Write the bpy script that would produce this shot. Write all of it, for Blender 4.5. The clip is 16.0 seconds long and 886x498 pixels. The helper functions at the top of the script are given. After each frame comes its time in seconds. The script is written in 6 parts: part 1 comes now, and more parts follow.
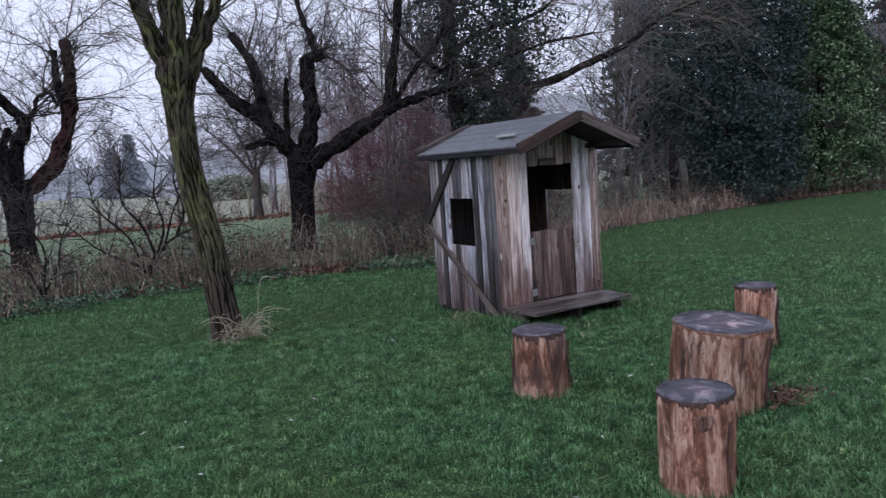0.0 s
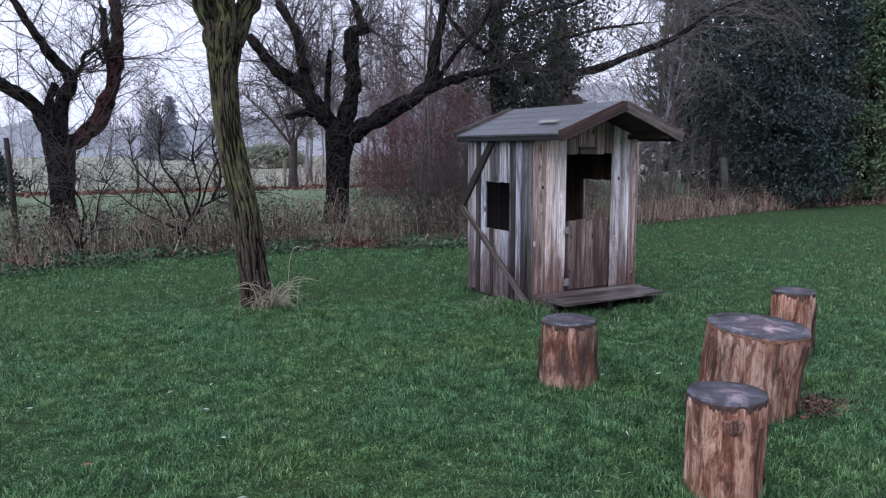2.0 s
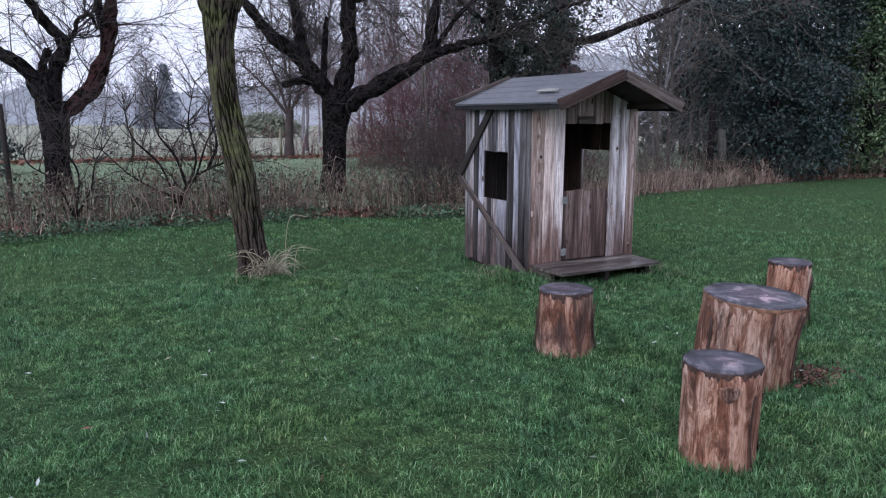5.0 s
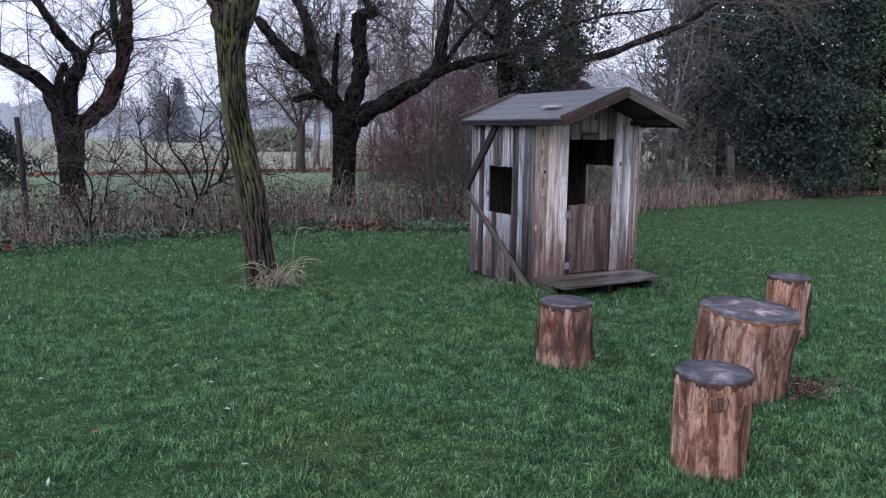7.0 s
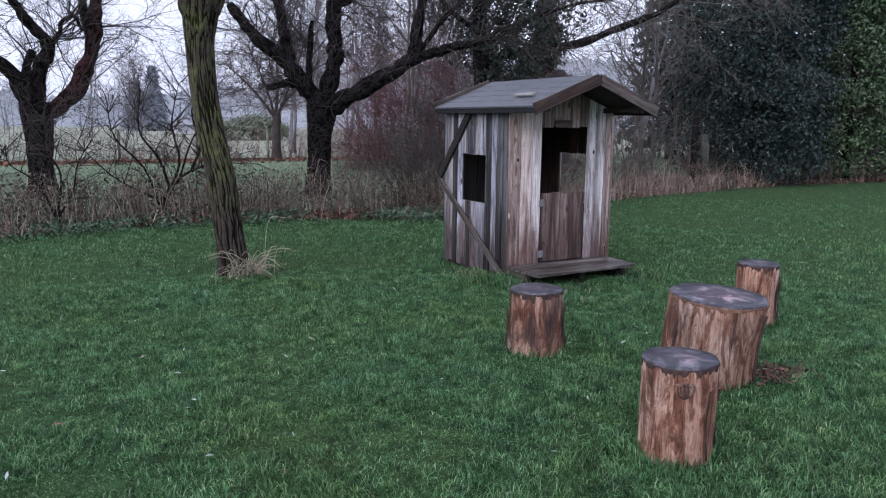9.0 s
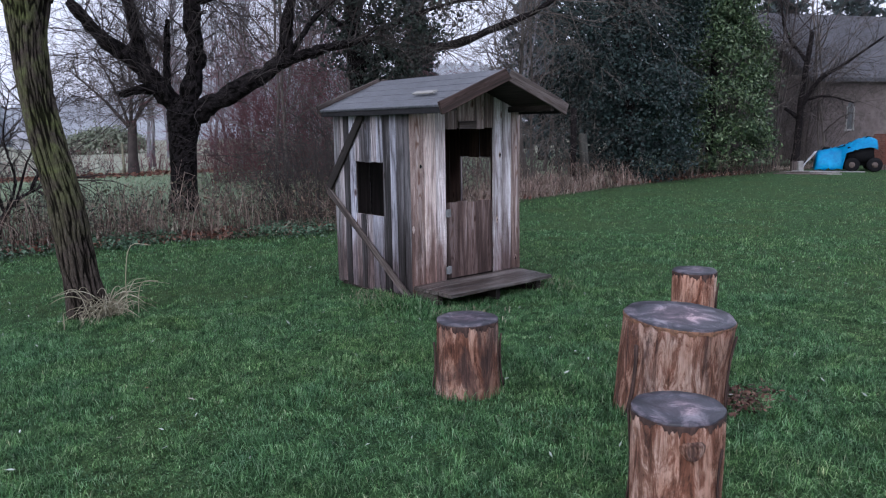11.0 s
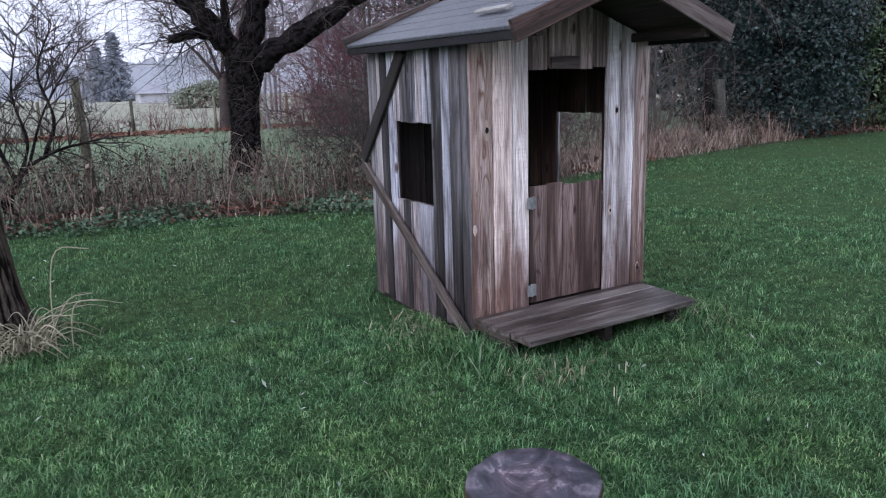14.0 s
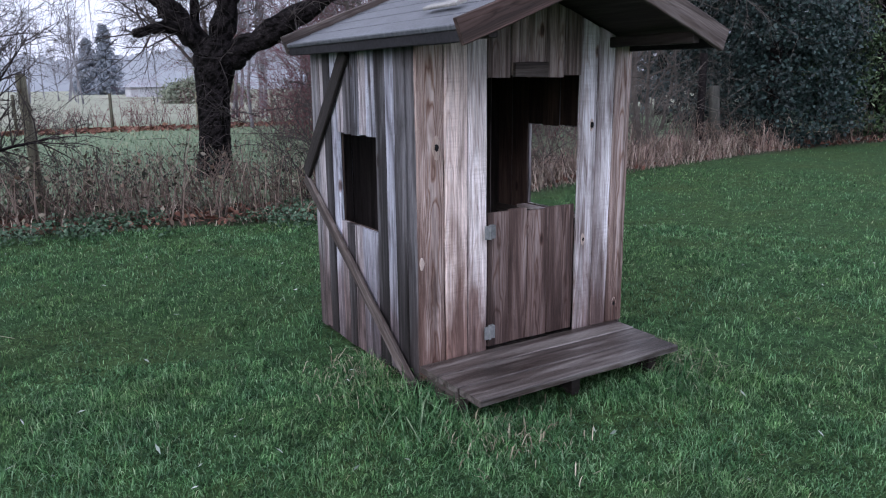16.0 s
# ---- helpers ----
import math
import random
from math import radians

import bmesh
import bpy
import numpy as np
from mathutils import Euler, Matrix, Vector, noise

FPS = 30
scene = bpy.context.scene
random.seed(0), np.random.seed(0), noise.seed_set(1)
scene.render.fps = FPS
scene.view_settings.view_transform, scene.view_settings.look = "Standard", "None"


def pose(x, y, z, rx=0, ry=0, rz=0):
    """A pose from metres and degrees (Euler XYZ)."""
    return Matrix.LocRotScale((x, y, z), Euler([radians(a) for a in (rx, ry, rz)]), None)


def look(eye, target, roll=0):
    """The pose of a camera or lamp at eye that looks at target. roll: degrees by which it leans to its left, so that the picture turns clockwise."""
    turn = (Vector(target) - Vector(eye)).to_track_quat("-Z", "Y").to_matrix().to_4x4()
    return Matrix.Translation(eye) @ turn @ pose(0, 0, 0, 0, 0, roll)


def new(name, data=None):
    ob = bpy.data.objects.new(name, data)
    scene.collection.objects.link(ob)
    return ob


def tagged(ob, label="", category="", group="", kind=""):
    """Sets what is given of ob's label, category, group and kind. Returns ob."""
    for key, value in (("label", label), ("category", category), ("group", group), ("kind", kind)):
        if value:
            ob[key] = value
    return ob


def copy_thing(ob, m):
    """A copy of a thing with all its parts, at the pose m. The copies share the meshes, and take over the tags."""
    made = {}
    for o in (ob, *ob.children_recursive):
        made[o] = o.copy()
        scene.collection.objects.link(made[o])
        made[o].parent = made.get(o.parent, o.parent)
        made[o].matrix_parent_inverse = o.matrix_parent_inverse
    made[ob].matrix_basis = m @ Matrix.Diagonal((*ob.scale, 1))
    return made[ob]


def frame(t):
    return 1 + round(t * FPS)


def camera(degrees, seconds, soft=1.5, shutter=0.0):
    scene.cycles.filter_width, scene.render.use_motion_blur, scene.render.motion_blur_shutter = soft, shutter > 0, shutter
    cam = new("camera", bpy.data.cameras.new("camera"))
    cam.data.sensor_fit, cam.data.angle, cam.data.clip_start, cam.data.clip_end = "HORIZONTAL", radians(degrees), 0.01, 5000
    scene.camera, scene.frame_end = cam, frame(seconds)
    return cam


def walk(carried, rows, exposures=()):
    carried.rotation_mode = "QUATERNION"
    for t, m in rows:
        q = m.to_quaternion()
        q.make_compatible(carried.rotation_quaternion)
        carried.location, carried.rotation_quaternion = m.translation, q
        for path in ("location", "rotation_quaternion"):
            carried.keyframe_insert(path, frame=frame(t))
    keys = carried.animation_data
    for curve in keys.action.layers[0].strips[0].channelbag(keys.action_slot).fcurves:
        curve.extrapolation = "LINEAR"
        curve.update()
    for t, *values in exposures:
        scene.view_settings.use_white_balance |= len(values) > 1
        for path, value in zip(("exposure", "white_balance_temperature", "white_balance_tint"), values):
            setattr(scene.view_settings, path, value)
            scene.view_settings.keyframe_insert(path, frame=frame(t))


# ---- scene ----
cam = camera(61.4, 16.0, 1.15, 0.15)
PATH = [
    (0, (0.32, -0.109, 1.499), (1.358, 1.586, 1.278), -3.8),
    (0.5, (0.351, -0.111, 1.5), (1.545, 1.478, 1.278), -2.6),
    (1, (0.353, -0.107, 1.505), (1.527, 1.498, 1.29), -1.9),
    (1.5, (0.326, -0.087, 1.508), (1.391, 1.589, 1.267), -0.2),
    (2, (0.311, -0.059, 1.493), (1.278, 1.672, 1.226), 0.0),
    (2.5, (0.309, -0.059, 1.488), (1.244, 1.685, 1.199), -0.3),
    (3, (0.311, -0.051, 1.482), (1.253, 1.686, 1.171), 0.2),
    (3.5, (0.318, -0.047, 1.478), (1.231, 1.702, 1.149), -0.3),
    (4, (0.321, -0.039, 1.471), (1.296, 1.673, 1.124), 0.2),
    (4.2, (0.316, -0.035, 1.47), (1.295, 1.674, 1.122), 0.1),
    (6.3, (0.295, -0.135, 1.485), (1.234, 1.602, 1.167), 1.1),
    (6.5, (0.293, -0.15, 1.483), (1.206, 1.602, 1.172), 0.3),
    (7, (0.297, -0.171, 1.478), (1.245, 1.563, 1.173), 0.7),
    (7.5, (0.311, -0.201, 1.486), (1.298, 1.512, 1.181), -0.1),
    (8, (0.296, -0.216, 1.48), (1.242, 1.516, 1.151), -0.2),
    (8.2, (0.308, -0.218, 1.484), (1.29, 1.49, 1.138), 1.0),
    (10.3, (0.469, 0.21, 1.428), (1.525, 1.878, 1.11), -1.3),
    (10.5, (0.503, 0.321, 1.425), (1.626, 1.94, 1.083), -1.5),
    (11, (0.615, 0.641, 1.447), (1.885, 2.152, 1.128), -0.8),
    (11.5, (0.809, 0.943, 1.416), (2.033, 2.484, 1.06), -1.1),
    (12, (1.084, 1.242, 1.417), (2.201, 2.857, 1.04), -1.2),
    (12.5, (1.344, 1.549, 1.405), (2.443, 3.167, 0.989), -0.2),
    (13, (1.587, 1.849, 1.429), (2.713, 3.451, 1.024), -1.6),
    (13.5, (1.911, 2.085, 1.404), (2.938, 3.749, 0.982), -0.4),
    (14, (2.227, 2.279, 1.396), (3.239, 3.947, 0.956), -1.6),
    (14.5, (2.481, 2.507, 1.397), (3.573, 4.116, 0.931), 0.6),
    (15, (2.617, 2.617, 1.417), (3.725, 4.216, 0.952), -0.4),
    (15.5, (2.714, 2.643, 1.437), (3.754, 4.292, 0.992), 0.2),
    (16, (2.738, 2.663, 1.432), (3.765, 4.321, 0.989), -0.5),
]
walk(cam, [(t, look(eye, target, roll)) for t, eye, target, roll in PATH], [(0, 0.13, 5950, 13.6), (1, 0.3, 5950, 13.6), (1.5, 0.44, 5950, 13.6), (8.2, 0.42, 5950, 13.6), (11, 0.38, 5950, 13.6), (12.5, 0.5, 5950, 13.6), (14, 0.58, 5950, 13.6), (16, 0.58, 5950, 13.6)])

# ---- light ----
world = bpy.data.worlds.new("overcast_dusk")
scene.world = world
world.use_nodes = True
wn, wl = world.node_tree.nodes, world.node_tree.links
wn.clear()
w_out = wn.new("ShaderNodeOutputWorld")
w_bg = wn.new("ShaderNodeBackground")
w_sky = wn.new("ShaderNodeTexSky")
w_sky.sky_type = "NISHITA"
w_sky.sun_disc = False
w_sky.sun_elevation = radians(24)
w_sky.sun_rotation = radians(250)
w_sky.air_density, w_sky.dust_density, w_sky.ozone_density = 1.0, 6.0, 1.0
w_sat = wn.new("ShaderNodeHueSaturation")
w_sat.inputs["Saturation"].default_value = 0.3
w_mix = wn.new("ShaderNodeMix")
w_mix.data_type = "RGBA"
w_mix.inputs["Factor"].default_value = 0.7
w_mix.inputs["B"].default_value = (7.55, 7.8, 9.2, 1)
w_bg.inputs["Strength"].default_value = 0.134
wl.new(w_sky.outputs["Color"], w_sat.inputs["Color"])
wl.new(w_sat.outputs["Color"], w_mix.inputs["A"])
wl.new(w_mix.outputs["Result"], w_bg.inputs["Color"])
wl.new(w_bg.outputs["Background"], w_out.inputs["Surface"])

sun = new("sun", bpy.data.lights.new("sun", "SUN"))
sun.data.energy, sun.data.angle, sun.data.color = 1.1, radians(60), (0.92, 0.97, 1.0)
sun.matrix_world = look((-17, -13, 21), (0, 0, 0))

# ---- materials ----
def material(name, rough=0.8, metal=0.0, spec=0.3):
    m = bpy.data.materials.new(name)
    m.use_nodes = True
    n = m.node_tree.nodes
    b = n["Principled BSDF"]
    b.inputs["Roughness"].default_value, b.inputs["Metallic"].default_value = rough, metal
    b.inputs["Specular IOR Level"].default_value = spec
    return m, n, m.node_tree.links, b


def ramp(n, l, fac, stops, mode="LINEAR"):
    r = n.new("ShaderNodeValToRGB")
    r.color_ramp.interpolation = mode
    e = r.color_ramp.elements
    while len(e) < len(stops):
        e.new(0.5)
    for k, (p, c) in zip(e, stops):
        k.position, k.color = p, (*c, 1)
    l.new(fac, r.inputs["Fac"])
    return r.outputs["Color"]


def coords(n, l, scale=(1, 1, 1), shift=False):
    """Object coordinates, stretched; shift: moved by the object's own random number."""
    tc, mp = n.new("ShaderNodeTexCoord"), n.new("ShaderNodeMapping")
    mp.inputs["Scale"].default_value = scale
    l.new(tc.outputs["Object"], mp.inputs["Vector"])
    if shift:
        oi, mul = n.new("ShaderNodeObjectInfo"), n.new("ShaderNodeVectorMath")
        mul.operation = "SCALE"
        mul.inputs[0].default_value = (37.0, 71.0, 53.0)
        l.new(oi.outputs["Random"], mul.inputs["Scale"])
        l.new(mul.outputs["Vector"], mp.inputs["Location"])
    return mp.outputs["Vector"]


def noisy(n, l, vec, scale, detail=4.0, rough=0.6, distort=0.0):
    t = n.new("ShaderNodeTexNoise")
    t.inputs["Scale"].default_value, t.inputs["Detail"].default_value = scale, detail
    t.inputs["Roughness"].default_value, t.inputs["Distortion"].default_value = rough, distort
    l.new(vec, t.inputs["Vector"])
    return t.outputs["Fac"]


def mixed(n, l, fac, a, b, blend="MIX"):
    m = n.new("ShaderNodeMix")
    m.data_type, m.blend_type = "RGBA", blend
    for key, v in (("Factor", fac), ("A", a), ("B", b)):
        if isinstance(v, (int, float)):
            m.inputs[key].default_value = v
        elif isinstance(v, tuple):
            m.inputs[key].default_value = (*v, 1)
        else:
            l.new(v, m.inputs[key])
    return m.outputs["Result"]


def bumped(n, l, b, height, strength, distance):
    k = n.new("ShaderNodeBump")
    k.inputs["Strength"].default_value, k.inputs["Distance"].default_value = strength, distance
    l.new(height, k.inputs["Height"])
    l.new(k.outputs["Normal"], b.inputs["Normal"])


def maths(n, l, op, a, b=0.0, c=0.0):
    k = n.new("ShaderNodeMath")
    k.operation = op
    for i, v in enumerate((a, b, c)):
        if isinstance(v, (int, float)):
            k.inputs[i].default_value = v
        else:
            l.new(v, k.inputs[i])
    return k.outputs[0]


def arched_grain(n, l):
    """Growth rings of a flat-sawn board: long arches along its length, 0 on the dark rings."""
    tc, sp, oi = n.new("ShaderNodeTexCoord"), n.new("ShaderNodeSeparateXYZ"), n.new("ShaderNodeObjectInfo")
    l.new(tc.outputs["Object"], sp.inputs[0])
    warp = noisy(n, l, coords(n, l, (1, 1, 0.35), True), 5, 3, 0.5, 0.0)
    slow = noisy(n, l, coords(n, l, (1, 1, 0.25), True), 13, 2, 0.5, 0.6)
    x = maths(n, l, "ADD", sp.outputs["X"], maths(n, l, "MULTIPLY_ADD", oi.outputs["Random"], 0.1, -0.05))
    x = maths(n, l, "MULTIPLY_ADD", warp, 0.05, maths(n, l, "ADD", x, -0.025))
    v = maths(n, l, "MULTIPLY", maths(n, l, "MULTIPLY", x, x), 210.0)
    v = maths(n, l, "MULTIPLY_ADD", sp.outputs["Z"], 0.42, v)
    v = maths(n, l, "MULTIPLY_ADD", slow, 0.45, v)
    return maths(n, l, "MULTIPLY", maths(n, l, "PINGPONG", v, 0.075), 13.3)


def knots_mask(n, l):
    v = n.new("ShaderNodeTexVoronoi")
    v.inputs["Scale"].default_value = 6.5
    l.new(coords(n, l, (1, 1, 0.4), True), v.inputs["Vector"])
    return v.outputs["Distance"]


def weathered_wood(name, light, mid, dark, stain=0.5, rough=0.75, tone=(0.55, 1.2), tints=(), rings=0.55, damp=0.0, saw=0.0):
    """Sawn boards: broad figure and fine grain along the board, dark wet streaks, each board of its own tone and tint."""
    m, n, l, b = material(name, rough)
    fine = noisy(n, l, coords(n, l, (1, 1, 0.05), True), 110, 5, 0.65, 0.5)
    broad = noisy(n, l, coords(n, l, (1, 1, 0.07), True), 15, 5, 0.62, 1.0)
    base = ramp(n, l, broad, [(0.28, dark), (0.46, mid), (0.64, light)])
    base = mixed(n, l, 0.6, base, ramp(n, l, fine, [(0.36, (0.36, 0.33, 0.33)), (0.5, (0.95, 0.95, 0.95)), (0.64, (1.18, 1.18, 1.18))]), "MULTIPLY")
    base = mixed(n, l, rings, base, ramp(n, l, arched_grain(n, l), [(0.0, (0.42, 0.31, 0.26)), (0.22, (0.7, 0.6, 0.55)), (0.5, (1, 1, 1))]), "MULTIPLY")
    base = mixed(n, l, 1.0, base, ramp(n, l, knots_mask(n, l), [(0.05, (0.16, 0.11, 0.1)), (0.075, (0.5, 0.38, 0.33)), (0.11, (1, 1, 1))]), "MULTIPLY")
    if saw:
        marks = noisy(n, l, coords(n, l, (0.05, 0.05, 1), True), 130, 2, 0.5, 0.2)
        worn = noisy(n, l, coords(n, l, (1, 1, 0.5), True), 7, 3, 0.6, 0.3)
        base = mixed(n, l, ramp(n, l, worn, [(0.4, (0, 0, 0)), (0.6, (saw, saw, saw))]), base, mixed(n, l, 1.0, base, ramp(n, l, marks, [(0.35, (0.62, 0.6, 0.6)), (0.6, (1.12, 1.12, 1.12))]), "MULTIPLY"))
    streak = noisy(n, l, coords(n, l, (1, 1, 0.03), True), 21, 3, 0.55, 0.6)
    base = mixed(n, l, ramp(n, l, streak, [(0.53, (0, 0, 0)), (0.62, (0.9 * stain,) * 3)]), base, tuple(c * 0.8 for c in dark))
    blot = noisy(n, l, coords(n, l, (1, 1, 0.3), True), 6, 5, 0.62, 0.5)
    base = mixed(n, l, ramp(n, l, blot, [(0.54, (0, 0, 0)), (0.74, (stain, stain, stain))]), base, tuple(c * 0.6 for c in dark))
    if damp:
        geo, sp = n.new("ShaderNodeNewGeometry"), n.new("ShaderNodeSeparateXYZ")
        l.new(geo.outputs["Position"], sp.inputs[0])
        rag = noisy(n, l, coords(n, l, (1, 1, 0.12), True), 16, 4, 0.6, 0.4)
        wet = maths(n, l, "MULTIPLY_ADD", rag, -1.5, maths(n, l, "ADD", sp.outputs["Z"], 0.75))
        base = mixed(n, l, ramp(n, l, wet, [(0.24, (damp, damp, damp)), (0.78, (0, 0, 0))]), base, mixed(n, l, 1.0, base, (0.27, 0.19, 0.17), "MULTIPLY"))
    oi = n.new("ShaderNodeObjectInfo")
    stops = tints or [(1, 1, 1)]
    ton = []
    for k in range(9):
        f = tone[0] + (tone[1] - tone[0]) * ((k * 5) % 9) / 8
        t = stops[k % len(stops)]
        ton.append((k / 9, (f * t[0], f * t[1], f * t[2])))
    base = mixed(n, l, 1.0, base, ramp(n, l, oi.outputs["Random"], ton, "CONSTANT"), "MULTIPLY")
    l.new(base, b.inputs["Base Color"])
    bumped(n, l, b, fine, 0.5, 0.004)
    return m


def plain_noise(name, stops, scale=20, rough=0.8, bump=0.4, dist=0.01, stretch=(1, 1, 1), detail=5, shift=True, spec=0.3):
    m, n, l, b = material(name, rough, 0, spec)
    v = coords(n, l, stretch, shift)
    a = noisy(n, l, v, scale, detail, 0.65, 0.3)
    c = ramp(n, l, a, stops)
    big = noisy(n, l, v, scale * 0.13, 3, 0.5, 0.2)
    c = mixed(n, l, 0.6, c, ramp(n, l, big, [(0.3, (0.6, 0.6, 0.6)), (0.7, (1.15, 1.15, 1.15))]), "MULTIPLY")
    l.new(c, b.inputs["Base Color"])
    if bump:
        bumped(n, l, b, a, bump, dist)
    return m


def islands(name, stops, rough=0.6, patch=None, spec=0.3, through_light=0.0):
    """Many small pieces in one mesh, each piece of its own colour; patch: slow change over the ground."""
    m, n, l, b = material(name, rough, 0, spec)
    g = n.new("ShaderNodeNewGeometry")
    c = ramp(n, l, g.outputs["Random Per Island"], stops)
    if patch:
        p = noisy(n, l, coords(n, l), patch[0], 4, 0.6, 0.3)
        c = mixed(n, l, ramp(n, l, p, [(0.38, (0, 0, 0)), (0.66, (1, 1, 1))]), c, mixed(n, l, 1.0, c, patch[1], "MULTIPLY"))
    l.new(c, b.inputs["Base Color"])
    if through_light:
        t = n.new("ShaderNodeBsdfTranslucent")
        l.new(c, t.inputs["Color"])
        ms = n.new("ShaderNodeMixShader")
        ms.inputs["Fac"].default_value = through_light
        l.new(b.outputs["BSDF"], ms.inputs[1])
        l.new(t.outputs["BSDF"], ms.inputs[2])
        l.new(ms.outputs["Shader"], n["Material Output"].inputs["Surface"])
    return m


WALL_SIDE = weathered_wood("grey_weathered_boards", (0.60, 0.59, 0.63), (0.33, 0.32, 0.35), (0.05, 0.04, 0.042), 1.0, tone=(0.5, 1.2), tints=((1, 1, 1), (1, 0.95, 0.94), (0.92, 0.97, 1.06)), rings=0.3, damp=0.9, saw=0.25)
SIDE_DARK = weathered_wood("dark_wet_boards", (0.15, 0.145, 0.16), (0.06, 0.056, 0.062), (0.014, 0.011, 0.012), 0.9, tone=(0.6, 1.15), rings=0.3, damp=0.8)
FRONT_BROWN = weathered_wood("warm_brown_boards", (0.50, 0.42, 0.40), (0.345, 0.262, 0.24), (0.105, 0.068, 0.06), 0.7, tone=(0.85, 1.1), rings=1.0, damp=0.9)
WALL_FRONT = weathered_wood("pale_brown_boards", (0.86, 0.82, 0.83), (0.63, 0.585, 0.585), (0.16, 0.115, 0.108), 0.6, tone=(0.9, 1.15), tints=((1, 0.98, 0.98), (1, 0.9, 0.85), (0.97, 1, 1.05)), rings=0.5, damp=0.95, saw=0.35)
# Brown boards, darkened in colour for the shade below the eaves.
GABLE_WOOD = weathered_wood("brown_shaded_gable_boards", (0.45, 0.385, 0.365), (0.26, 0.2, 0.183), (0.07, 0.046, 0.041), 0.85, tone=(0.7, 1.15), rings=0.7)
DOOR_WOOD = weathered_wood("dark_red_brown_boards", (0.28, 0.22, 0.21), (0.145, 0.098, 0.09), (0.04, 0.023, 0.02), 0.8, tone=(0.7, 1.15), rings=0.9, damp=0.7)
# Dark timber; on soffit and lining the tone also stands for shade.
DARK_WOOD = weathered_wood("dark_and_shaded_wood", (0.05, 0.04, 0.037), (0.026, 0.02, 0.018), (0.01, 0.008, 0.007), 0.5, rings=0.2)
BARGE_WOOD = weathered_wood("brown_grey_barge_wood", (0.165, 0.14, 0.132), (0.08, 0.062, 0.057), (0.022, 0.016, 0.014), 0.7, tone=(0.75, 1.1))
BARGE_WET = weathered_wood("wet_red_brown_barge_wood", (0.10, 0.066, 0.058), (0.05, 0.03, 0.026), (0.016, 0.01, 0.008), 0.6, tone=(0.9, 1.1), rings=0.8)
DECK_WOOD = weathered_wood("wet_deck_wood", (0.21, 0.19, 0.185), (0.085, 0.071, 0.067), (0.024, 0.017, 0.015), 0.9, rough=0.32, tone=(0.75, 1.1))
FELT_EDGE = plain_noise("black_felt_edge", [(0.3, (0.012, 0.012, 0.014)), (0.7, (0.03, 0.029, 0.032))], 60, 0.8, 0.3, 0.003, spec=0.1)
ROOF = plain_noise("grey_roof_felt", [(0.3, (0.042, 0.045, 0.053)), (0.7, (0.125, 0.13, 0.15))], 60, 0.42, 0.4, 0.003, (1, 0.12, 1))
PALE_SLAT = plain_noise("pale_bare_slat", [(0.3, (0.2, 0.19, 0.18)), (0.7, (0.33, 0.32, 0.31))], 60, 0.7, 0.3, 0.002)
GALV = plain_noise("dull_galvanised_steel", [(0.3, (0.10, 0.105, 0.11)), (0.7, (0.22, 0.225, 0.23))], 50, 0.6, 0.2, 0.001)


def stump_wood(name, bare=0.56, tone=1.0):
    """Peeled log: pale orange wood under ragged dark remains of bark in long streaks."""
    m, n, l, b = material(name, 0.68)
    fine = noisy(n, l, coords(n, l, (1, 1, 0.07), True), 90, 6, 0.7, 0.4)
    blot = noisy(n, l, coords(n, l, (1, 1, 0.24), True), 17, 9, 0.76, 0.9)
    wide = noisy(n, l, coords(n, l, (1, 1, 0.3), True), 5.0, 8, 0.74, 0.9)
    hue = noisy(n, l, coords(n, l, (1, 1, 0.5), True), 4.0, 4, 0.6, 0.3)
    c = ramp(n, l, hue, [(0.35, (0.36, 0.185, 0.13)), (0.5, (0.53, 0.335, 0.262)), (0.66, (0.68, 0.53, 0.465))])
    c = mixed(n, l, 1.0, c, (tone, tone * 0.97, tone * 0.97), "MULTIPLY")
    c = mixed(n, l, 0.75, c, ramp(n, l, fine, [(0.32, (0.42, 0.36, 0.33)), (0.5, (0.95, 0.93, 0.92)), (0.68, (1.25, 1.25, 1.25))]), "MULTIPLY")
    d = ramp(n, l, blot, [(0.34, (0.10, 0.055, 0.042)), (0.47, (0.45, 0.31, 0.25)), (0.56, (1.05, 1.03, 1.0))])
    c = mixed(n, l, 1.0, c, d, "MULTIPLY")
    dark = ramp(n, l, fine, [(0.35, (0.018, 0.011, 0.011)), (0.7, (0.115, 0.062, 0.053))])
    c = mixed(n, l, ramp(n, l, wide, [(bare, (0, 0, 0)), (bare + 0.1, (0.9, 0.9, 0.9))]), c, dark)
    l.new(c, b.inputs["Base Color"])
    h = n.new("ShaderNodeMath")
    h.operation = "ADD"
    l.new(blot, h.inputs[0])
    l.new(fine, h.inputs[1])
    bumped(n, l, b, h.outputs[0], 1.0, 0.02)
    return m


